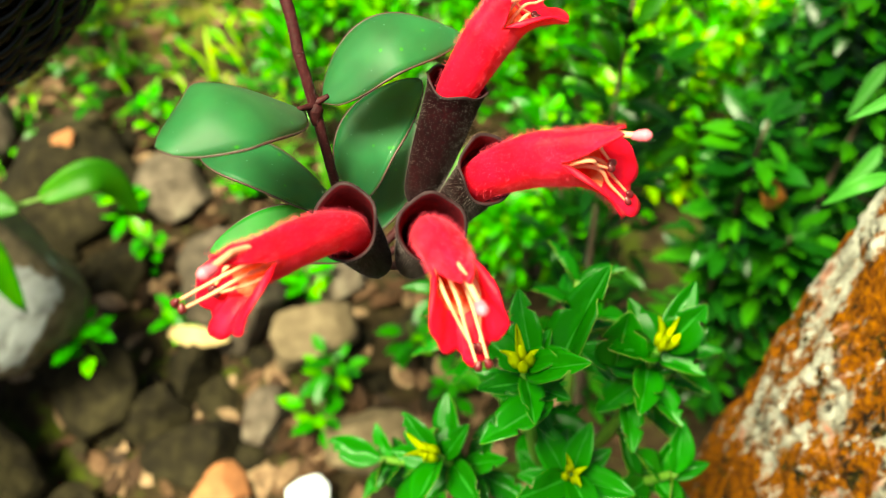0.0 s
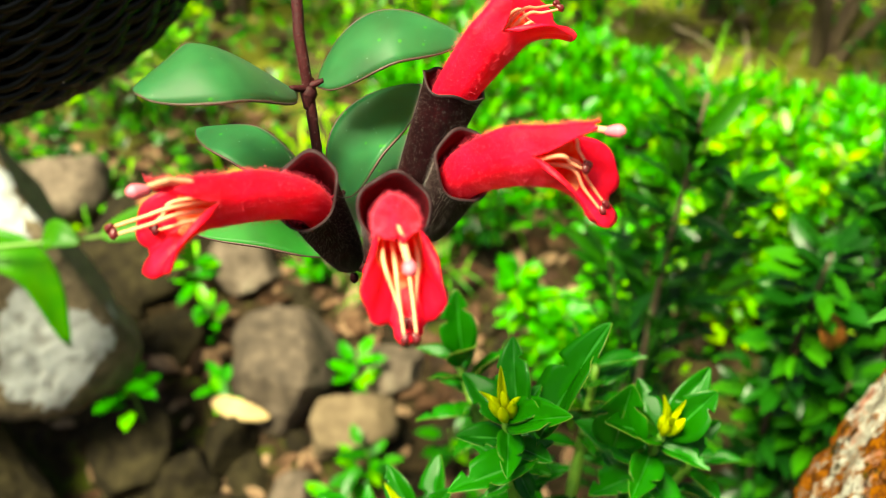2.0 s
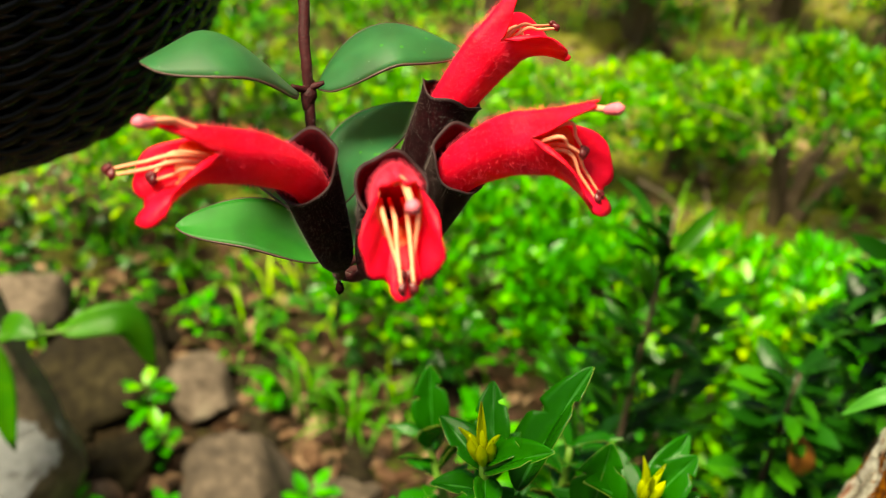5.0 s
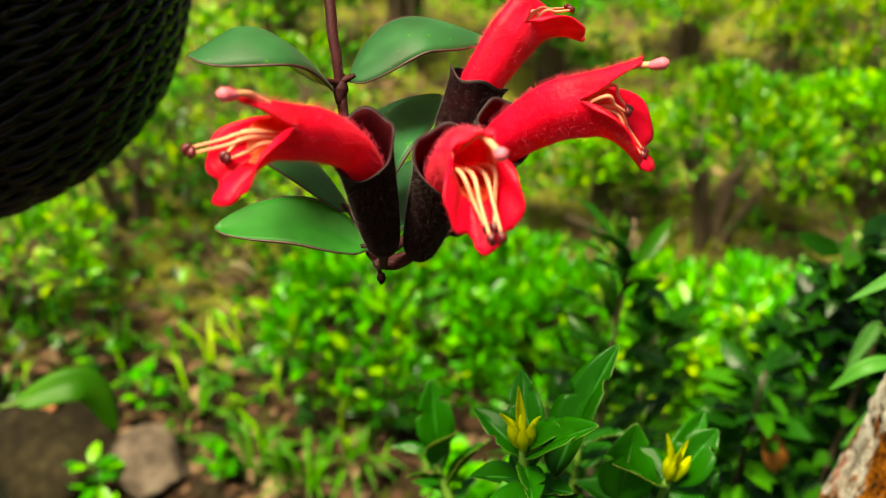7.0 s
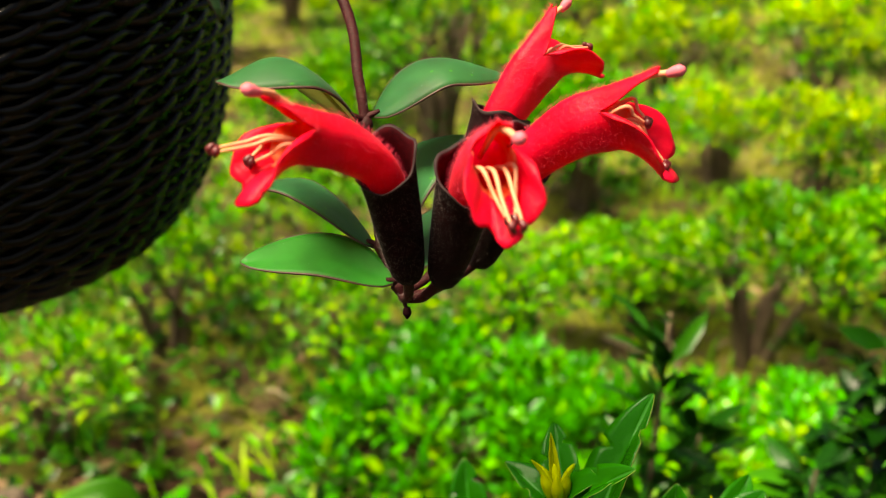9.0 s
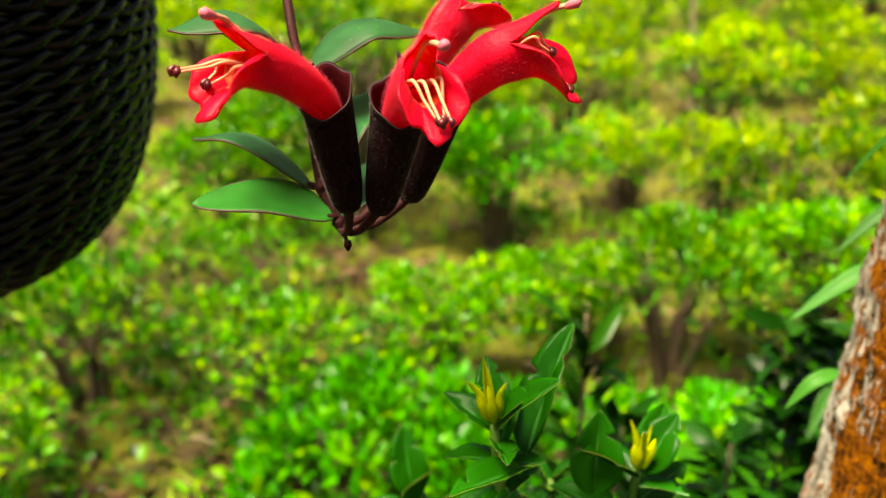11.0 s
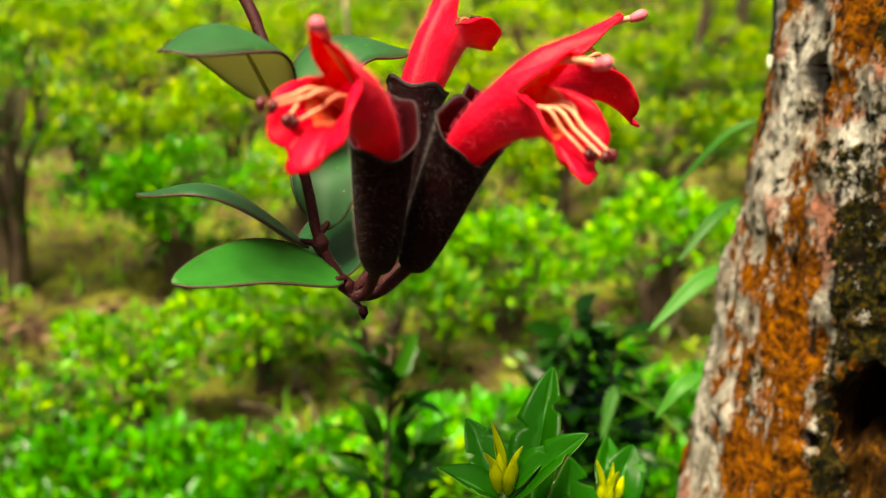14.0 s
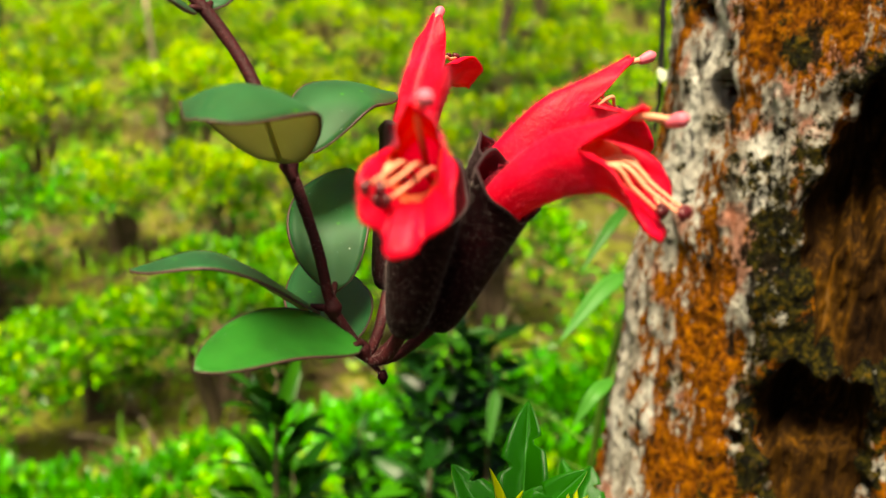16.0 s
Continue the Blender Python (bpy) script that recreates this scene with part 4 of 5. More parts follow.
pr, pz, pa = basket_profile()
ROW = 0.0082
for q in np.arange(0.012, pa[-1], ROW):
    r, z = np.interp(q, pa, pr), np.interp(q, pa, pz)
    r1, z1 = np.interp(q + 0.001, pa, pr), np.interp(q + 0.001, pa, pz)
    along = unit(np.array([r1 - r, z1 - z])) if q + 0.001 < pa[-1] else np.array([0.0, 1.0])
    turns = max(6, int(round(2 * np.pi * r / 0.0380)))
    n = turns * 12
    t = np.linspace(0, 2 * np.pi, n, endpoint=False)
    ph0 = rng.uniform(0, 6.28)
    pieces = []
    for h in (0, np.pi):
        ph = turns * t + h + ph0
        wob = 0.0003 * np.sin(13 * t + ph0)
        up_ = 0.0026 * np.sin(ph) + wob
        out = 0.0021 * np.cos(ph)
        rr = r + along[0] * up_ + along[1] * out
        zz = z + along[1] * up_ - along[0] * out
        c = np.stack([BX + rr * np.cos(t), BY + rr * np.sin(t), zz], 1)
        tg = unit(np.roll(c, -1, 0) - np.roll(c, 1, 0))
        nx = unit(np.stack([along[1] * np.cos(t), along[1] * np.sin(t), np.full(n, -along[0])], 1))
        nx = unit(nx - (nx * tg).sum(1, keepdims=True) * tg)
        by = np.cross(tg, nx)
        sides = 8
        a = np.linspace(0, 2 * np.pi, sides, endpoint=False)
        vv = (c[:, None] + 0.00150 * np.cos(a)[None, :, None] * nx[:, None] + 0.00215 * np.sin(a)[None, :, None] * by[:, None]).reshape(-1, 3)
        ff = [(i * sides + j, i * sides + (j + 1) % sides, ((i + 1) % n) * sides + (j + 1) % sides, ((i + 1) % n) * sides + j) for i in range(n) for j in range(sides)]
        pieces.append((vv, ff, 0))
    v, f, s = merge(*pieces)
    part("cane_ring", mesh_data("cane_ring", v, f, [PLASTIC], s), basket)
# dark liner behind the weave, with soil inside
n = 72
t = np.linspace(0, 2 * np.pi, n, endpoint=False)
qs = np.linspace(0, pa[-1], 40)
rings = [np.stack([BX + max(np.interp(q, pa, pr) - 0.0022, 0.001) * np.cos(t), BY + max(np.interp(q, pa, pr) - 0.0022, 0.001) * np.sin(t), np.full(n, np.interp(q, pa, pz) + 0.0015)], 1) for q in qs]
rings += [rings[-1] * (1, 1, 0) + (rings[-1] - (BX, BY, 0)) * (-0.03, -0.03, 0) + (0, 0, BZ + 0.022 - k) for k in (0.0, 0.03)]
f = [(i * n + j, i * n + (j + 1) % n, (i + 1) * n + (j + 1) % n, (i + 1) * n + j) for i in range(len(rings) - 1) for j in range(n)]
f.append(tuple(range(n))[::-1])
part("liner", mesh_data("liner", np.vstack(rings), f, [PLASTIC]), basket, "plain black plastic liner")
v, f = tube([(BX + BR * math.cos(a), BY + BR * math.sin(a), BZ + 0.024) for a in np.linspace(0, 2 * np.pi, 40)], [0.005, 0.005], 120, 10, up=(0, 0, 1))
part("rim", mesh_data("rim", v, f, [PLASTIC]), basket)
rr_ = np.linspace(0, BR - 0.004, 14)
v = np.vstack([np.stack([BX + r * np.cos(t), BY + r * np.sin(t), BZ + 0.004 + 0.008 * (1 - r / BR) + rng.normal(0, 0.0015, n)], 1) for r in rr_])
f = [(i * n + j, i * n + (j + 1) % n, (i + 1) * n + (j + 1) % n, (i + 1) * n + j) for i in range(13) for j in range(n)]
part("soil", mesh_data("soil", v, f, [POTSOIL]), basket, "dark potting soil")
for a in (0.4, 2.5, 4.6):
    v, f = tube([(BX + BR * math.cos(a), BY + BR * math.sin(a), BZ + 0.024), (BX + 0.5 * BR * math.cos(a), BY + 0.5 * BR * math.sin(a), 0.27), (BX, BY, 0.59)], [0.0016, 0.0016, 0.0016], 20, 8)
    part("hanger_cord", mesh_data("hanger_cord", v, f, [BLACK_CORD]), basket)

# ---- willow-leaved plant behind the trunk ----
lance = thing("willowy_plant", (0.27, 0.33, -1.09), "slender plant with long narrow green leaves beside the trunk", "plant")
SPINE = [(0.285, 0.350, -1.12), (0.29, 0.35, -0.70), (0.275, 0.325, -0.40), (0.272, 0.300, -0.28), (0.285, 0.300, -0.18)]
v, f = tube(SPINE, [0.004, 0.0035, 0.0025, 0.002, 0.001], 40, 8)
part("stem", mesh_data("stem", v, f, [GREEN_STEM]), lance)
for pts, w in (([(0.271, 0.300, -0.285), (0.229, 0.274, -0.272), (0.208, 0.274, -0.281), (0.180, 0.274, -0.298)], 0.0088),
               ([(0.273, 0.300, -0.262), (0.250, 0.294, -0.244), (0.225, 0.286, -0.254), (0.203, 0.284, -0.270)], 0.0060),
               ([(0.2725, 0.310, -0.335), (0.203, 0.257, -0.317), (0.186, 0.254, -0.322), (0.174, 0.256, -0.334)], 0.0068),
               ([(0.280, 0.300, -0.208), (0.245, 0.284, -0.202), (0.232, 0.293, -0.215), (0.215, 0.311, -0.246)], 0.0045),
               ([(0.280, 0.335, -0.440), (0.306, 0.415, -0.478), (0.295, 0.405, -0.490), (0.277, 0.398, -0.505)], 0.010),
               ([(0.280, 0.338, -0.420), (0.310, 0.455, -0.440), (0.300, 0.448, -0.455), (0.285, 0.435, -0.472)], 0.010)):
    pts = [np.array(p) for p in pts]
    v, f, s, (c, _a, _b, _c) = leaf_blade(pts[1], pts[3], w, (0.1, -0.5, 1), centre=pts[2] + (0, 0, 0.003), fold=0.25, nl=18, nw=6, thick=0.0004, shape=0.75, pointed=1.1)
    pv, pf = tube([pts[0], (pts[0] + pts[1]) / 2 + (0, 0, 0.004), c[1]], [0.0008, 0.0007, 0.0004], 10, 6)
    k = len(v)
    part("leaf", mesh_data("leaf", np.vstack([v, pv]), f + [tuple(i + k for i in q) for q in pf], [LANCE, LANCE, LANCE, GREEN_STEM], s + [3] * len(pf)), lance)

# ---- leafy vine over the stones ----
VINE_LEAF = leafy("vine_leaf", [(0.0, (0.006, 0.09, 0.002)), (0.5, (0.03, 0.19, 0.003)), (1.0, (0.10, 0.30, 0.004))], 0.4, through_light=0.2, spec=0.2)
vine = thing("creeping_vine", (-0.50, 0.47, -0.57), "light green creeping vine with long drooping leaves over the stones", "vine")
V2 = [(-0.62, 0.47, -0.64), (-0.50, 0.455, -0.560), (-0.437, 0.447, -0.548), (-0.357, 0.460, -0.543), (-0.311, 0.467, -0.538), (-0.277, 0.481, -0.531)]
v, f = tube(V2, [0.0035, 0.003, 0.0025, 0.002, 0.0016, 0.001], 40, 8)
part("stem", mesh_data("stem", v, f, [GREEN_STEM]), vine)
for b0, c0, t0, w, u0 in (((-0.500, 0.455, -0.558), (-0.385, 0.462, -0.565), (-0.354, 0.434, -0.645), 0.034, (0.4, -0.7, 0.8)),
                          ((-0.311, 0.467, -0.538), (-0.262, 0.481, -0.531), (-0.242, 0.474, -0.573), 0.026, (0.2, -0.6, 1)),
                          ((-0.357, 0.460, -0.543), (-0.338, 0.455, -0.527), (-0.318, 0.450, -0.530), 0.024, (0, -0.5, 1)),
                          ((-0.437, 0.447, -0.548), (-0.460, 0.420, -0.560), (-0.470, 0.400, -0.620), 0.030, (0, -0.8, 0.6)),
                          ((-0.540, 0.460, -0.590), (-0.520, 0.500, -0.560), (-0.500, 0.540, -0.580), 0.030, (0, -0.5, 1))):
    v, f, s, _ = leaf_blade(b0, t0, w, u0, centre=c0, fold=0.2, nl=16, nw=6, thick=0.0005, shape=0.8, pointed=1.3)
    part("leaf", mesh_data("leaf", v, f, [VINE_LEAF] * 3, s), vine)

# ---- glossy shrub under the flowers ----
shrub = thing("glossy_shrub", (0.06, 0.22, -1.09), "glossy green shrub with yellow leaf buds and nibbled leaf margins", "shrub")
GLOSSY = leafy("glossy_leaf", [(0.0, (0.002, 0.055, 0.002)), (0.5, (0.006, 0.115, 0.003)), (1.0, (0.019, 0.21, 0.005))], 0.24, scale=160, island=0.5, through_light=0.18, spec=0.20)
LEAF_EDGE = simple("leaf_edge_yellow", (0.22, 0.30, 0.03), 0.5)
MIDRIB = simple("pale_midrib", (0.018, 0.17, 0.012), 0.4)


def nibbled_leaf(seed, bites):
    """A glossy leaf 1 long along +x with a midrib groove and bitten margins."""
    g = np.random.default_rng(seed)
    nl, nw = 34, 7
    x = np.linspace(0, 1, nl)
    w = 0.22 * np.sin(np.pi * np.clip(x, 0, 1) ** 0.85) ** 0.8 + 0.012
    wl, wr = w.copy(), w.copy()
    for _ in range(bites):
        c0, dpt = g.uniform(0.45, 0.95), g.uniform(0.3, 0.7)
        side = wl if g.random() < 0.5 else wr
        side *= 1 - dpt * np.exp(-((x - c0) / g.uniform(0.03, 0.06)) ** 6)
    y = np.array([-1, -0.66, -0.33, -0.035, 0.035, 0.33, 0.66, 1.0])
    yy = np.where(y[None] < 0, wl[:, None] * y[None], wr[:, None] * y[None])
    z = 0.55 * np.abs(yy) - 0.10 * (x[:, None] - 0.2) ** 2 + 0.012 * np.sin(9 * x)[:, None] * np.sign(y)[None]
    top = np.stack([np.repeat(x[:, None], nw + 1, 1), yy, z], -1)
    bot = top - (0, 0, 0.007)
    k, m = nw + 1, nl * (nw + 1)
    f, s = [], []
    for i in range(nl - 1):
        for j in range(nw):
            a, b, d, e = i * k + j, i * k + j + 1, (i + 1) * k + j + 1, (i + 1) * k + j
            f += [(a, e, d, b), (a + m, b + m, d + m, e + m)]
            s += [2 if j == 3 else 0, 0]
        for j, sw in ((0, 0), (nw, 1)):
            a, e = i * k + j, (i + 1) * k + j
            f.append((a, e, e + m, a + m) if sw else (a, a + m, e + m, e))
            s.append(1)
    for j in range(nw):
        a, b = (nl - 1) * k + j, (nl - 1) * k + j + 1
        f.append((a, a + m, b + m, b))
        s.append(1)
    return mesh_data("leaf", np.vstack([top.reshape(-1, 3), bot.reshape(-1, 3)]), f, [GLOSSY, LEAF_EDGE, MIDRIB], s)


NIBBLED = [nibbled_leaf(s, b) for s, b in ((1, 0), (2, 2), (3, 1), (4, 3))]
BUDLEAF = nibbled_leaf(9, 0).copy()
BUDLEAF.materials[0] = YELLOW_BUD
v, f = tube([(0, 0, 0), (0.2, 0, 0.01), (0.55, 0, 0.015), (0.85, 0, 0.005), (1, 0, 0)], [0.06, 0.12, 0.15, 0.07, 0.01], 14, 10, up=(0, 0, 1))
BUD = mesh_data("bud", v, f, [YELLOW_BUD])


def put_leaf(me, root, tip, up, parent, name="leaf", broad=1.0):
    x = Vector(tip) - Vector(root)
    L = x.length
    x.normalize()
    y = Vector(up).cross(x).normalized()
    z = x.cross(y)
    m = Matrix((x, y, z)).transposed().to_4x4()
    m.translation = root
    ob = new(name, me)
    ob.parent = parent
    ob.matrix_parent_inverse = Matrix.Translation(parent.location).inverted()
    ob.matrix_basis = m @ Matrix.Diagonal((L, L * broad, L, 1))
    return ob


FORK = np.array([0.050, 0.175, -0.420])
SHOOTS = [((0.0235, 0.1430, -0.2620), 8), ((0.0780, 0.1680, -0.3000), 9), ((-0.0080, 0.1480, -0.3380), 8), ((-0.0010, 0.2380, -0.3600), 9), ((0.1020, 0.1950, -0.3550), 9), ((0.0430, 0.1350, -0.3350), 9), ((0.0600, 0.2300, -0.3450), 9), ((0.0300, 0.1850, -0.3500), 9), ((0.0900, 0.1450, -0.3650), 8), ((-0.0350, 0.1750, -0.4000), 8), ((0.0150, 0.1250, -0.3900), 8)]
v, f = tube([(0.060, 0.220, -1.12), (0.066, 0.205, -0.80), (0.055, 0.180, -0.55), FORK], [0.008, 0.007, 0.006, 0.005], 30, 10, wobble=0.04)
part("stem", mesh_data("stem", v, f, [BARK]), shrub)
g = np.random.default_rng(21)
for k, (tip, cnt) in enumerate(SHOOTS):
    tip = np.array(tip)
    v, f = tube([FORK - (0, 0, 0.01), (FORK + tip) / 2 + (tip - FORK) * (0.15, 0.15, -0.1), tip], [0.0035, 0.0026, 0.0015], 20, 8)
    part("twig", mesh_data("twig", v, f, [GREEN_STEM]), shrub)
    ax = unit(tip - FORK + (0, 0, 0.05))
    cnt = cnt + 5
    for i in range(cnt):
        a = i * 2.4 + k
        low = 0.050 * (i / cnt)
        side = unit(np.array([math.cos(a), math.sin(a), 0]) - ax * (math.cos(a) * ax[0] + math.sin(a) * ax[1]))
        rise = 0.75 - 0.85 * i / cnt + g.normal(0, 0.12)
        root = tip - ax * low
        L = g.uniform(0.019, 0.030) if k != 0 else g.uniform(0.014, 0.021)
        put_leaf(NIBBLED[g.integers(0, 4)], root, root + L * unit(side + rise * ax), ax + g.normal(0, 0.15, 3), shrub, broad=g.uniform(0.85, 1.15))
    if k in (0, 1, 2, 5):
        for i in range(7):
            a = i * 1.57 + k
            side = np.array([math.cos(a), math.sin(a), 0.0])
            rt = tip + ax * 0.001 + side * 0.0016
            if i < 4:
                put_leaf(BUD, rt, rt + g.uniform(0.0085, 0.0130) * unit(side * 0.13 + ax), side, shrub, "bud", 1.0)
            else:
                put_leaf(BUDLEAF, rt, rt + g.uniform(0.014, 0.020) * unit(side * 0.22 + ax), ax, shrub, "young_leaf", 0.34)
# leaves with a place of their own
for rt, tp, up_, b in (((0.0345, 0.1475, -0.2780), (0.0511, 0.1647, -0.2394), (-0.75, -0.6, 0.25), 0.72), ((0.0240, 0.1420, -0.2640), (0.0406, 0.1326, -0.2420), (-0.5, -0.2, 0.8), 0.8),
                       ((0.0270, 0.1480, -0.2680), (0.0235, 0.1650, -0.2500), (-0.2, -0.9, 0.5), 1.0), ((0.0330, 0.1380, -0.2760), (0.0080, 0.1230, -0.2720), (0, 0, 1), 0.9),
                       ((0.0620, 0.1660, -0.3080), (0.0640, 0.1690, -0.2770), (-0.2, -1, 0.1), 1.3), ((0.0800, 0.1680, -0.3020), (0.0930, 0.1740, -0.2820), (-0.5, -0.7, 0.4), 1.3),
                       ((0.0010, 0.2400, -0.3580), (-0.0030, 0.2490, -0.3260), (0, -1, 0.1), 1.1)):
    put_leaf(NIBBLED[1], rt, tp, up_, shrub, broad=b)

# ---- dark young shrubs in the middle distance ----
def young_shrub(base, tips, count, size, mat, seed, label, rise=0.35, broad=1.0):
    g = np.random.default_rng(seed)
    base = np.array(base)
    ob = thing("young_shrub", base, label, "shrub", "young shrubs")
    for tip in tips:
        tip = np.array(tip)
        midp = base * 0.45 + tip * 0.55 + g.normal(0, 0.02, 3)
        pts = [base - (0, 0, 0.03), midp, tip]
        v, f = tube(pts, [0.005, 0.003, 0.0012], 24, 8)
        part("stem", mesh_data("stem", v, f, [BARK]), ob)
        c = spline(pts, 400)
        q = g.beta(2.2, 1.1, count)
        i = (q * 399).astype(int)
        a = g.uniform(0, 6.28, count)
        ways = np.stack([np.cos(a), np.sin(a), g.normal(rise, 0.4, count)], 1)
        off = unit(ways) * g.uniform(0, 0.06, (count, 1)) * (1.15 - q)[:, None]
        v, f = leaf_mass(c[i] + off, ways, np.tile((0, 0, 1.0), (count, 1)) + g.normal(0, 0.35, (count, 3)), size * g.uniform(0.6, 1.15, count), broad)
        part("foliage", mesh_data("foliage", v, f, [mat]), ob)
    return ob


young_shrub((0.16, 0.52, -1.09), [(0.1345, 0.4766, -0.375), (0.19, 0.56, -0.52), (0.10, 0.55, -0.60)], 110, 0.044, DARK_SHADED_LEAF, 31, "dark green young shrub with an upright leafy spire", 0.9, 0.62)
# the shade on these two shrubs comes from their dark leaf colour
young_shrub((0.30, 0.52, -1.09), [(0.300, 0.500, -0.40), (0.335, 0.490, -0.42), (0.23, 0.435, -0.47), (0.28, 0.43, -0.60), (0.37, 0.55, -0.52)], 230, 0.034, DARK_SHADED_LEAF, 32, "dark green bushy young shrub, shade put into its leaf colour")
young_shrub((0.48, 0.72, -1.09), [(0.45, 0.68, -0.62), (0.55, 0.70, -0.60), (0.50, 0.80, -0.58), (0.40, 0.78, -0.66)], 260, 0.031, DARK_SHADED_LEAF, 33, "dark green low shrub near the tree, shade put into its leaf colour")
young_shrub((0.12, 0.74, -1.09), [(0.08, 0.70, -0.86), (0.18, 0.72, -0.84), (0.14, 0.82, -0.82), (0.02, 0.78, -0.88)], 230, 0.029, TEA_FRESH, 34, "fresh green low shrub beside the stones")
young_shrub((0.30, 0.85, -1.09), [(0.24, 0.82, -0.80), (0.34, 0.86, -0.78), (0.30, 0.95, -0.76), (0.42, 0.92, -0.78)], 250, 0.030, TEA_MID, 35, "fresh green low shrub with many small leaves")

# orange dead leaf caught in the dark shrub
v, f, s, _ = leaf_blade((0.240, 0.430, -0.520), (0.254, 0.426, -0.556), 0.017, (0, -1, 0.3), arch=0.15, fold=0.3, nl=12, nw=6, thick=0.0005)
tagged(new("dead_leaf", mesh_data("dead_leaf", v, f, [simple("orange_dead_leaf", (0.55, 0.20, 0.03), 0.6, scale=60)] * 3, s)), "curled orange dead leaf caught in a dark shrub", "leaf")

# ---- stones ----
def stone(name, centre, size, seed, mat, label, turn=0.0, cuts=9, category="stone", group="garden stones", rough=0.06, flat=0.55, shear=0.0):
    """An angular boulder: a ball cut flat by planes, with chipped relief."""
    g = np.random.default_rng(seed)
    bm = bmesh.new()
    bmesh.ops.create_icosphere(bm, subdivisions=4, radius=1.0)
    planes = [(Vector(unit(g.normal(0, 1, 3))), g.uniform(flat, 0.78)) for _ in range(cuts + 4)]
    for vert in bm.verts:
        p = vert.co.copy()
        for nrm, d in planes:
            k = p.dot(nrm) - d
            if k > 0:
                p -= nrm * k * 0.97
        p += p.normalized() * noise.fractal(p * 2.5 + Vector((seed, 0, 0)), 0.8, 2.0, 5) * rough
        vert.co = p
    c, s = math.cos(turn), math.sin(turn)
    for vert in bm.verts:
        x, y, z = vert.co.x * size[0] + shear * vert.co.z * size[2], vert.co.y * size[1], vert.co.z * size[2]
        vert.co = (x * c - y * s, x * s + y * c, z)
    me = bpy.data.meshes.new(name)
    bm.to_mesh(me)
    bm.free()
    me.materials.append(mat)
    me.polygons.foreach_set("use_smooth", np.full(len(me.polygons), True))
    ob = new(name, me)
    ob.location = centre
    return tagged(ob, label, category, group)


stone("boulder", (-0.620, 0.640, -0.770), (0.185, 0.160, 0.255), 3, LIME, "brown-grey boulder with flaking white limewash patches", 0.0, 9, rough=0.05, flat=0.62, shear=-0.22)
stone("boulder", (-0.700, 0.420, -1.020), (0.220, 0.200, 0.200), 31, ROCK_SHADED, "mossy grey boulder under a limewashed one", 0.2, 7)
stone("stone", (-0.290, 0.705, -1.050), (0.105, 0.092, 0.125), 4, ROCK, "large grey-brown field stone in the soil", 0.4, flat=0.5)
stone("stone", (-0.190, 0.640, -1.065), (0.085, 0.060, 0.060), 5, ROCK_TAN, "tan angular field stone", 0.5, flat=0.45)
stone("stone", (-0.575, 0.965, -1.065), (0.135, 0.125, 0.095), 6, ROCK_SHADED, "dark field stone with a flat top", 1.2)
stone("stone", (-0.395, 0.920, -1.065), (0.075, 0.065, 0.065), 7, ROCK, "grey field stone in the soil", 2.2, flat=0.45)
stone("stone", (-0.760, 1.040, -1.060), (0.100, 0.090, 0.090), 8, ROCK, "brown-grey field stone behind a boulder", 0.9)
# stones below the boulders get their shade from the dark stone colour
stone("stone", (-0.460, 0.590, -1.070), (0.085, 0.070, 0.075), 41, ROCK_SHADED, "dark field stone under a boulder, shade put into its colour", 1.1)
stone("stone", (-0.390, 0.555, -1.080), (0.055, 0.050, 0.060), 42, ROCK_SHADED, "dark mossy field stone in soil, shade put into its colour", 0.6)
stone("stone", (-0.330, 0.490, -1.080), (0.070, 0.055, 0.050), 9, ROCK_SHADED, "dark rounded field stone", 0.3)
stone("stone", (-0.240, 0.540, -1.085), (0.045, 0.040, 0.045), 10, ROCK, "grey field stone in dry leaves", 1.5)
stone("stone", (-0.105, 0.500, -1.080), (0.070, 0.060, 0.050), 12, ROCK_TAN, "brown field stone in the soil", 0.2)
stone("stone", (-0.150, 0.760, -1.080), (0.060, 0.070, 0.050), 13, ROCK, "grey field stone beside the shrub", 0.9)
stone("stone", (-0.480, 0.400, -1.080), (0.080, 0.060, 0.060), 14, ROCK_SHADED, "dark field stone in the soil, shade put into its colour", 0.7)
stone("stone", (-0.340, 0.620, -1.080), (0.060, 0.050, 0.060), 15, ROCK_SHADED, "mossy field stone in soil, shade put into its colour", 1.7)
stone("stone", (-0.460, 0.780, -1.075), (0.060, 0.055, 0.060), 16, ROCK_SHADED, "grey-brown field stone in dry leaves", 2.7)
stone("terracotta_shard", (-0.290, 0.440, -1.075), (0.050, 0.040, 0.022), 17, TERRACOTTA, "orange terracotta shard lying on the soil", 0.4, 8, "shard", "")
stone("terracotta_shard", (-0.560, 0.985, -0.998), (0.020, 0.017, 0.012), 18, TERRACOTTA, "small orange terracotta shard lying on a stone", 0.4, 8, "shard", "")
g = np.random.default_rng(19)
pieces = []
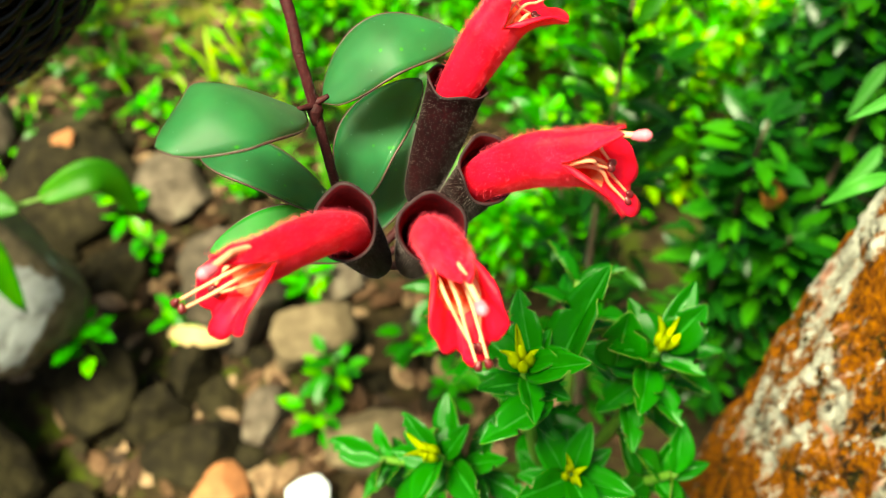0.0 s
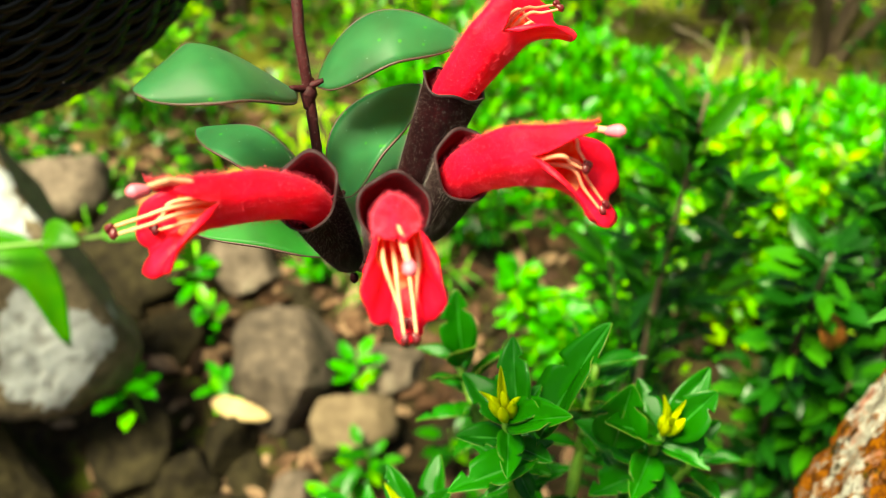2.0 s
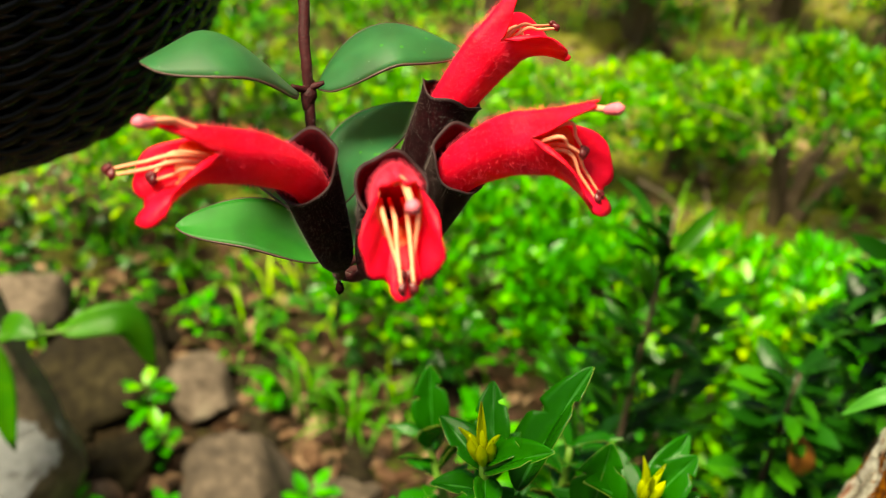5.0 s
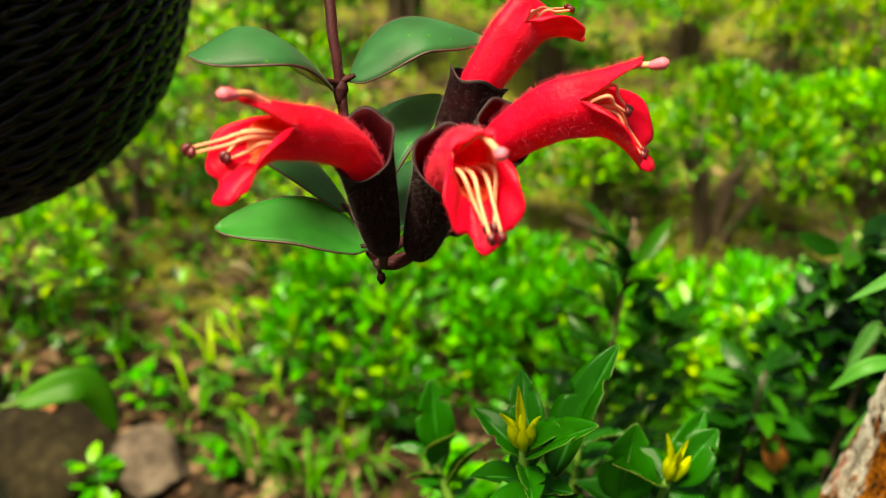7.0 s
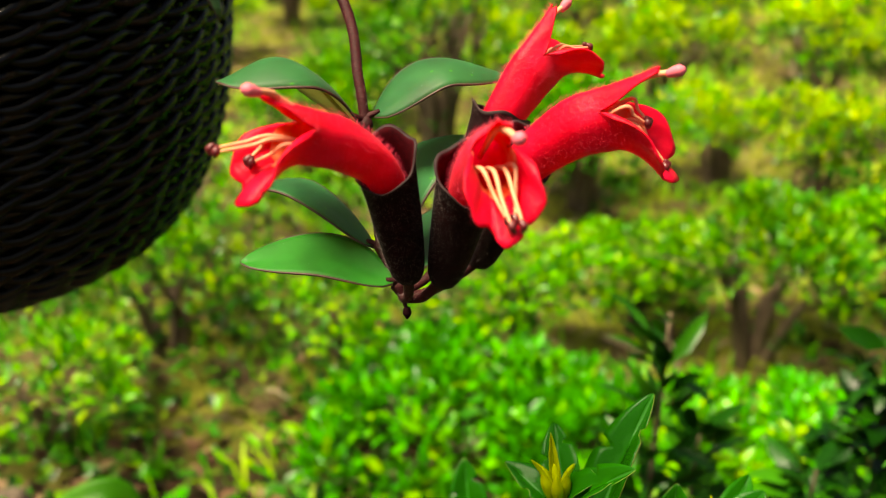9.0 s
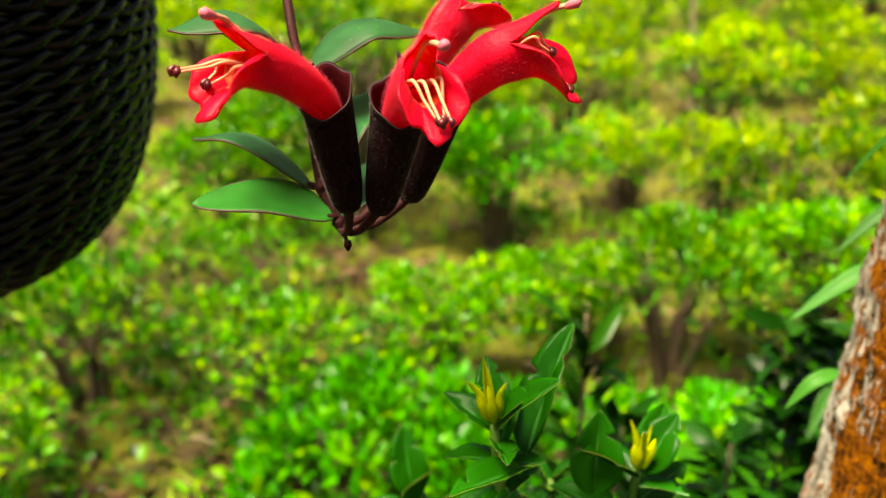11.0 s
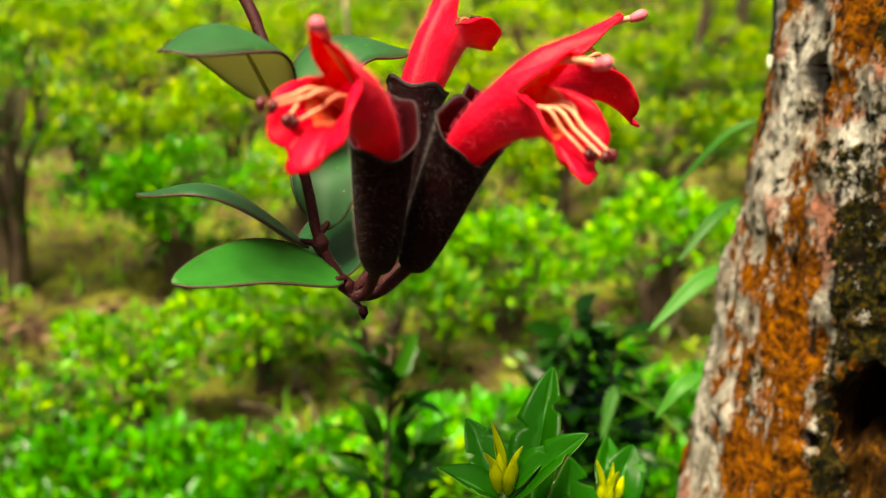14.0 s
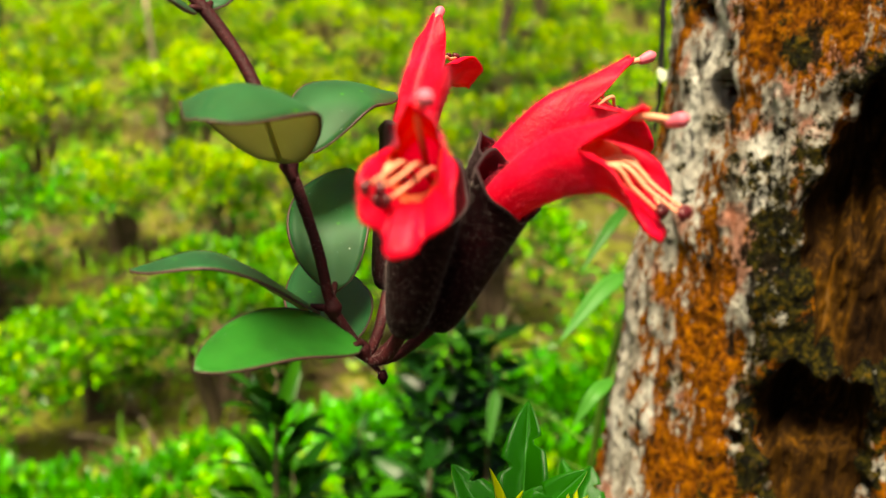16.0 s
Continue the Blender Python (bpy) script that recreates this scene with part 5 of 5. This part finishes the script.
for k in range(170):
    x, y = g.uniform(-0.85, 0.05), g.uniform(0.30, 1.25)
    r = 0.012 + 0.022 * g.random() ** 2
    a = np.linspace(0, 2 * np.pi, 8, endpoint=False) + g.uniform(0, 1)
    rings = []
    for h, q in ((-0.7, 0.8), (0.0, 1.0), (0.55, 0.75), (0.8, 0.3)):
        rings.append(np.stack([x + r * q * np.cos(a) * g.uniform(0.8, 1.2, 8), y + r * q * np.sin(a) * g.uniform(0.8, 1.2, 8), float(ground_height(x, y)) + 0.004 + 0.7 * r * h + g.normal(0, 0.06 * r, 8)], 1))
    ff = [(i * 8 + j, i * 8 + (j + 1) % 8, (i + 1) * 8 + (j + 1) % 8, (i + 1) * 8 + j) for i in range(3) for j in range(8)] + [tuple(24 + j for j in range(8))]
    pieces.append((np.vstack(rings), ff, 0))
v, f, s = merge(*pieces)
tagged(new("rubble", mesh_data("rubble", v, f, [ROCK_SHADED], s, smooth=False)), "small broken stones lying in dark soil", "rubble", kind="stuff")
v, f, s, _ = leaf_blade((-0.375, 0.655, -1.040), (-0.290, 0.640, -1.045), 0.026, (0, -0.7, 1), arch=0.16, fold=0.12, nl=16, nw=6, thick=0.0008)
tagged(new("dry_leaf", mesh_data("dry_leaf", v, f, [simple("dry_yellow_leaf", (0.50, 0.35, 0.16), 0.7, scale=50)] * 3, s)), "curled pale yellow dry leaf lying on the stones", "leaf")
v, f, s, _ = leaf_blade((-0.205, 0.412, -1.055), (-0.155, 0.432, -1.050), 0.036, (0, -0.3, 1), arch=0.10, fold=0.1, nl=10, nw=6, thick=0.0006, shape=1.0, pointed=5.0)
tagged(new("paper_scrap", mesh_data("paper_scrap", v, f, [PAPER] * 3, s)), "crumpled white paper scrap lying on the soil", "paper")

# ---- tea bushes ----
def tea_bush(seed, leaves=2100, radius=0.22, height=0.36, young=0.5, leaf=0.030, shoot=TEA_NEW, stem=0.016, depth=0.42, clumps=60):
    """A clipped bush: a bundle of crooked stems that fork into twigs, under an uneven crown of leafy shoots."""
    g = np.random.default_rng(seed)
    ob = thing("tea_bush", (0, 0, 0), "clipped tea bush with bright yellow-green shoots over bare brown stems", "tea bush", "tea bushes")
    pieces = []
    for i in range(8):
        a = i * 0.79 + g.uniform(-0.35, 0.35)
        rr = radius * g.uniform(0.35, 0.85)
        way = np.array([math.cos(a), math.sin(a), 0])
        foot = way * g.uniform(0.008, 0.028) + (0, 0, -0.05)
        knee = way * rr * g.uniform(0.18, 0.34) + (*g.normal(0, 0.012, 2), height * g.uniform(0.28, 0.45))
        head = way * rr + (0, 0, height * g.uniform(0.70, 0.86))
        v, f = tube([foot, knee, (knee + head) / 2 + (*g.normal(0, 0.012, 2), 0.01), head], [stem, stem * 0.75, stem * 0.4, stem * 0.15], 16, 7, wobble=0.10, seed=seed + i)
        pieces.append((v, f, 0))
        for _ in range(3):
            q = g.uniform(0.1, 0.8)
            fork = knee * (1 - q) + head * q
            end = fork + (*g.normal(0, 0.34 * radius, 2), height * g.uniform(0.15, 0.32))
            v, f = tube([fork, (fork + end) / 2 + g.normal(0, 0.008, 3), end], [stem * 0.3, stem * 0.2, stem * 0.1], 8, 5, wobble=0.08, seed=seed)
            pieces.append((v, f, 0))
    v, f, s = merge(*pieces)
    part("trunk", mesh_data("trunk", v, f, [BARK], s), ob, "gnarled brown stems", world=False)
    # shoots sit on the top and down the sides of an uneven dome, with gaps between
    ca = g.uniform(0, 6.28, clumps)
    cq = np.sqrt(g.uniform(0, 1, clumps))
    roof = height * (0.94 - 0.26 * cq ** 3 + 0.07 * np.sin(2 * ca + 3 * cq + seed))
    cz = roof - height * depth * g.uniform(0, 1, clumps) ** 1.6 * (0.25 + 0.75 * cq ** 2)
    lump = 1 + 0.16 * np.sin(3 * ca + seed) + 0.10 * np.sin(5 * ca + 2 * seed)
    reach = np.clip(0.70 + 0.45 * (cz / height - 0.35) / 0.45, 0.6, 1.08)
    ctr = np.stack([radius * lump * reach * cq * np.cos(ca), radius * lump * reach * cq * np.sin(ca), cz], 1)
    n = leaves
    pick = g.integers(0, clumps, n)
    off = unit(g.normal(0, 1, (n, 3)) + (0, 0, 0.4)) * (g.uniform(0.15, 1, n) ** 0.5)[:, None] * (0.048, 0.048, 0.040)
    roots = ctr[pick] + off
    ways = off / 0.04 + 0.5 * np.column_stack([np.cos(ca), np.sin(ca), 0 * ca])[pick] * cq[pick][:, None] + g.normal(0, 0.4, (n, 3)) + (0, 0, 0.35)
    ups = np.tile((0.0, 0.0, 1.0), (n, 1)) + g.normal(0, 0.35, (n, 3))
    size = leaf * g.uniform(0.6, 1.2, n)
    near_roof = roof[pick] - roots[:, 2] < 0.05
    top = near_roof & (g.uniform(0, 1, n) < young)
    # leaves low in the crown are coloured dark in place of its shade
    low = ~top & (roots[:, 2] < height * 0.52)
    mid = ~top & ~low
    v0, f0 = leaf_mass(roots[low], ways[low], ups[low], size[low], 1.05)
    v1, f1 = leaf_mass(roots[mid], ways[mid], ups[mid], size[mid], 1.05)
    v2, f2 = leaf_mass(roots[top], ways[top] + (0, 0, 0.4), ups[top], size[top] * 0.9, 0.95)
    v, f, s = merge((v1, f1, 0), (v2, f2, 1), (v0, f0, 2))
    part("crown", mesh_data("crown", v, f, [TEA_OLD, shoot, DARK_SHADED_LEAF], s), ob, world=False)
    return ob


NEAR = [tea_bush(60, 1900, 0.19, 0.35, 0.7, 0.031, TEA_MID, depth=0.34, clumps=60), tea_bush(61, 2300, 0.21, 0.36, 0.8, 0.031, TEA_MID, depth=0.34, clumps=70)]
FRONT_BUSH = tea_bush(64, 1950, 0.24, 0.20, 0.95, 0.036, TEA_FRESH, 0.010, depth=0.6, clumps=56)
tagged(FRONT_BUSH, "low dense tea bush with glossy fresh green leaves", "tea bush", "tea bushes")
LOW_BUSH = [tea_bush(62, 760, 0.22, 0.24, 0.7, 0.028, TEA_MID, 0.008, clumps=27), tea_bush(63, 840, 0.20, 0.26, 0.6, 0.028, TEA_MID, 0.008, clumps=30)]
OLD_BUSH = tea_bush(71, 1150, 0.24, 0.66, 0.25, 0.034, TEA_MID, 0.022, depth=0.42)
tagged(OLD_BUSH, "old overgrown tea bush with thick bare brown stems", "tea bush", "tea bushes")
DARK_BUSH = tea_bush(73, 2600, 0.23, 0.36, 0.5, 0.030, TEA_FRESH, depth=0.45)
tagged(DARK_BUSH, "dense dark green tea bush over shaded bare stems", "tea bush", "tea bushes")
FAR = [tea_bush(40 + k, 1700, 0.225, 0.36 + 0.02 * k, y, 0.031, depth=0.36, clumps=46) for k, y in enumerate((0.6, 0.8, 0.5, 0.7))]
# bushes with a place of their own: place, source, size
PLANTED = [(0.33, 2.33, DARK_BUSH, 1.0), (0.74, 2.51, FAR[0], 0.82), (1.00, 2.38, FAR[1], 0.85), (1.12, 2.10, FAR[2], 0.95), (-0.08, 2.44, OLD_BUSH, 1.0), (0.11, 1.58, NEAR[0], 0.78), (0.58, 1.56, NEAR[1], 0.92),
           (0.37, 1.70, NEAR[0], 0.68), (0.94, 1.66, NEAR[1], 0.85), (1.27, 1.52, NEAR[0], 1.0), (-0.04, 1.22, FRONT_BUSH, 1.0), (0.25, 1.14, FRONT_BUSH, 0.95), (0.55, 1.08, FRONT_BUSH, 0.95), (0.88, 1.00, FRONT_BUSH, 1.0), (1.20, 0.95, NEAR[1], 0.9),
           (-0.22, 1.52, LOW_BUSH[1], 1.0), (-0.34, 1.95, LOW_BUSH[0], 1.0), (-0.62, 1.62, LOW_BUSH[1], 1.15), (-0.72, 1.30, LOW_BUSH[1], 0.9), (-0.70, 2.12, LOW_BUSH[0], 1.3), (-1.05, 1.85, LOW_BUSH[1], 1.3), (-0.42, 2.50, NEAR[1], 1.0)]
g = np.random.default_rng(5)
for row in range(6):
    for col in range(-14, 22):
        y = (2.38, 3.20, 4.02, 4.84, 5.64, 6.40)[row] + g.uniform(-0.07, 0.07)
        x = (0.50 + 0.015 * row) * col + 0.2 * (row % 2) + g.uniform(-0.07, 0.07)
        turn = math.degrees(math.atan2(x, y))
        if -38 < turn < 66 and all(math.hypot(x - a, y - b) > 0.36 for a, b, _, _ in PLANTED) and g.random() > 0.08:
            PLANTED.append((x, y, FAR[g.integers(0, 4)] if x > -0.3 or row > 1 else NEAR[g.integers(0, 2)], g.uniform(0.92, 1.12)))
used = set()
for x, y, src, grow in PLANTED:
    grow = grow / src.scale[0]
    m = pose(x, y, float(ground_height(x, y)) - 0.005, 0, 0, g.uniform(0, 360)) @ Matrix.Diagonal((grow, grow, grow, 1))
    if src.name in used:
        copy_thing(src, m)
    else:
        src.matrix_world = m
        used.add(src.name)

# bare stems and a stake standing among the bushes
for x, y, h, lean in ((3.35, 3.78, 1.25, 0.10), (3.62, 4.00, 1.35, -0.06), (4.32, 4.50, 1.30, 0.05), (3.90, 4.10, 1.20, 0.14)):
    z = float(ground_height(x, y))
    ob = thing("bare_sapling", (x, y, z), "thin bare grey-brown sapling standing among the tea bushes", "sapling", "bare saplings")
    v, f = tube([(x, y, z - 0.05), (x + 0.3 * lean, y + 0.02, z + 0.35 * h), (x + lean, y, z + h)], [0.028, 0.022, 0.010], 24, 8, wobble=0.06)
    part("trunk", mesh_data("trunk", v, f, [BARK]), ob)
    for q, dx, dy in ((0.30, 0.22, 0.10), (0.45, -0.20, 0.12), (0.62, 0.15, -0.12)):
        v, f = tube([(x + q * lean, y + 0.01, z + q * h), (x + q * lean + dx * 0.5, y + dy * 0.5, z + (q + 0.14) * h), (x + lean + dx, y + dy, z + (q + 0.36) * h)], [0.013, 0.009, 0.004], 14, 6, wobble=0.06)
        part("branch", mesh_data("branch", v, f, [BARK]), ob)
z = float(ground_height(1.32, 3.58))
v, f = tube([(1.32, 3.58, z - 0.05), (1.31, 3.58, z + 0.25), (1.285, 3.57, z + 0.62)], [0.013, 0.012, 0.009], 12, 8, wobble=0.04)
tagged(new("stake", mesh_data("stake", v, f, [simple("weathered_wood", (0.34, 0.27, 0.18), 0.9, scale=60)])), "pale weathered wooden stake leaning between tea bushes", "stake")

# rows of tea beyond, where single bushes run together
g = np.random.default_rng(8)
n = 26000
y = 6.6 + 15 * g.uniform(0, 1, n) ** 1.5
x = y * np.tan(np.radians(g.uniform(-40, 68, n)))
lum = np.abs(np.sin(5.2 * y + 0.6 * np.sin(2 * x))) * (0.75 + 0.25 * np.sin(5 * x + 3 * np.sin(y)))
z = ground_height(x, np.clip(y, -50, 50)) + 0.40 * lum ** 0.5 * (1 - 0.25 * g.uniform(0, 1, n) ** 2)
ways = np.stack([g.normal(0, 1, n), g.normal(0, 1, n), g.normal(0.5, 0.5, n)], 1)
v, f = leaf_mass(np.stack([x, y, z], 1), ways, np.tile((0.0, 0.0, 1.0), (n, 1)) + g.normal(0, 0.4, (n, 3)), 0.05 * y / 6.0 * g.uniform(0.8, 1.4, n), 1.2)
tagged(new("distant_tea_rows", mesh_data("distant_tea_rows", v, f, [TEA_NEW, TEA_OLD], np.repeat((lum < 0.72).astype(int), 6))), "distant rows of clipped yellow-green tea bushes", "tea rows", kind="stuff")

# ---- grass, weeds and fallen leaves on the ground ----
g = np.random.default_rng(9)


def scatter(n, x0, x1, y0, y1, clumps):
    c = np.stack([g.uniform(x0, x1, clumps), g.uniform(y0, y1, clumps)], 1)
    p = c[g.integers(0, clumps, n)] + g.normal(0, 0.07, (n, 2))
    return np.column_stack([p, ground_height(p[:, 0], p[:, 1])])


def blades(roots, length, width):
    n = len(roots)
    a = g.uniform(0, 6.28, n)
    ln = length * g.uniform(0.5, 1.3, n)
    way = np.stack([np.cos(a), np.sin(a), np.zeros(n)], 1)
    side = np.stack([-np.sin(a), np.cos(a), np.zeros(n)], 1) * (width * g.uniform(0.6, 1.2, n))[:, None]
    up_ = np.array((0, 0, 1.0))
    b = roots - (0, 0, 0.004)
    m_ = b + way * (0.25 * ln)[:, None] + up_ * (0.6 * ln)[:, None]
    e = b + way * (0.75 * ln)[:, None] + up_ * (0.75 * ln)[:, None]
    v = np.stack([b - side, b + side, m_ + side, m_ - side, e], 1).reshape(-1, 3)
    f = [q for k in range(n) for q in ((5 * k, 5 * k + 1, 5 * k + 2, 5 * k + 3), (5 * k + 3, 5 * k + 2, 5 * k + 4))]
    return v, f


v, f = blades(np.vstack([scatter(500, -0.9, 0.9, 0.7, 2.2, 30), scatter(3000, -1.5, 4.0, 1.8, 5.0, 130)]), 0.085, 0.0028)
tagged(new("grass", mesh_data("grass", v, f, [HERB])), "sparse tufts of light green grass between the bushes", "grass", kind="stuff")
r = np.vstack([scatter(1700, -0.9, 0.2, 1.1, 1.9, 36), scatter(1500, -1.6, 4.5, 1.3, 6.0, 110), scatter(600, 0.5, 1.9, 1.3, 2.2, 34), scatter(700, -1.1, -0.2, 1.75, 3.0, 40)])
n = len(r)
r[:, 2] += np.abs(g.normal(0, 0.05, n))
v, f = leaf_mass(r, np.column_stack([g.normal(0, 1, (n, 2)), g.normal(0.5, 0.4, n)]), np.tile((0.0, 0.0, 1.0), (n, 1)) + g.normal(0, 0.4, (n, 3)), 0.034 * g.uniform(0.5, 1.3, n))
tagged(new("weeds", mesh_data("weeds", v, f, [HERB, TEA_OLD, DARK_SHADED_LEAF], np.repeat(np.where((r[:, 0] < 0.2) & (r[:, 1] < 1.9), g.integers(1, 3, n), g.integers(0, 2, n)), 6))), "low leafy weeds covering the soil", "weeds", kind="stuff")
r = np.vstack([scatter(1700, -0.85, 0.1, 0.25, 1.3, 70), scatter(5600, -1.5, 4.0, 1.0, 5.0, 420)])
n = len(r)
r[:, 2] += 0.006
v, f = leaf_mass(r, np.column_stack([g.normal(0, 1, (n, 2)), g.normal(0, 0.12, n)]), np.tile((0.0, 0.0, 1.0), (n, 1)) + g.normal(0, 0.25, (n, 3)), 0.045 * g.uniform(0.5, 1.2, n), 1.2)
tagged(new("leaf_litter", mesh_data("leaf_litter", v, f, [LITTER])), "brown and tan fallen dry leaves on the soil", "leaf litter", kind="stuff")
# bare dry stalks that stand and lie in the gaps between the bushes
r = scatter(800, -1.2, 2.8, 1.25, 4.2, 150)
pieces = []
for p in r:
    a, up_ = g.uniform(0, 6.28), g.uniform(0.15, 1.0)
    way = unit(np.array((math.cos(a), math.sin(a), up_))) * g.uniform(0.06, 0.20)
    v, f = tube([p - (0, 0, 0.01), p + 0.5 * way + g.normal(0, 0.010, 3), p + way], [0.0030, 0.0022, 0.0010], 6, 4)
    pieces.append((v, f, 0))
v, f, s = merge(*pieces)
tagged(new("dry_stalks", mesh_data("dry_stalks", v, f, [STALK], s)), "thin bare tan stalks between the tea bushes", "dry stalks", kind="stuff")
# tufts of broad grass in the open soil before the bushes


def grass_tuft(x, y, count, height, seed):
    g = np.random.default_rng(seed)
    z = float(ground_height(x, y))
    ob = thing("grass_tuft", (x, y, z), "tuft of broad yellow-green grass growing in brown litter", "grass tuft", "grass tufts")
    for _ in range(count):
        a = g.uniform(0, 6.28)
        way = np.array((math.cos(a), math.sin(a), 0.0))
        h = height * g.uniform(0.55, 1.1)
        b0 = np.array((x, y, z - 0.006)) + way * g.uniform(0.0, 0.03)
        t0 = b0 + way * h * g.uniform(0.5, 0.9) + (0, 0, h * g.uniform(0.45, 0.85))
        c0 = b0 + way * h * 0.25 + (0, 0, h * 0.62)
        v, f, s, _ = leaf_blade(b0, t0, 0.0085 * g.uniform(0.7, 1.2), (-way[0], -way[1], 0.8), fold=0.25, nl=9, nw=2, thick=0.0003, shape=0.5, pointed=1.0, centre=c0)
        part("blade", mesh_data("blade", v, f, [VINE_LEAF] * 3, s), ob)


for k, (x, y, count, height) in enumerate(((-0.255, 0.925, 16, 0.13), (-0.165, 0.895, 18, 0.14), (-0.10, 0.93, 12, 0.11), (-0.36, 1.04, 14, 0.10), (-0.52, 1.20, 12, 0.10), (-0.68, 1.26, 12, 0.11))):
    grass_tuft(x, y, count, height, 300 + k)
# seedlings among the stones
for k, (x, y) in enumerate(((-0.445, 0.600), (-0.15, 0.58), (-0.17, 0.52), (-0.30, 0.93), (-0.47, 0.88), (-0.05, 0.62), (0.0, 0.55), (-0.42, 0.80), (-0.36, 0.67), (-0.44, 1.06), (-0.19, 0.72))):
    z = float(ground_height(x, y)) + (0.10 if k == 0 else 0.0)
    ob = thing("seedling", (x, y, z), "small bright green seedling growing between the stones", "seedling", "seedlings")
    v, f = tube([(x, y, z - 0.09), (x + 0.004, y, z), (x, y + 0.006, z + 0.07)], [0.002, 0.0018, 0.001], 10, 6)
    part("stem", mesh_data("stem", v, f, [GREEN_STEM]), ob)
    m_ = 16
    a = g.uniform(0, 6.28, m_)
    r = np.column_stack([np.full(m_, x) + 0.02 * np.cos(a) * g.uniform(0, 1, m_), np.full(m_, y) + 0.02 * np.sin(a) * g.uniform(0, 1, m_), z + g.uniform(0.02, 0.075, m_)])
    v, f = leaf_mass(r, np.column_stack([np.cos(a), np.sin(a), g.normal(0.3, 0.2, m_)]), np.tile((0.0, 0.0, 1.0), (m_, 1)), 0.036 * g.uniform(0.6, 1.1, m_), 1.2)
    part("foliage", mesh_data("foliage", v, f, [TEA_FRESH]), ob)
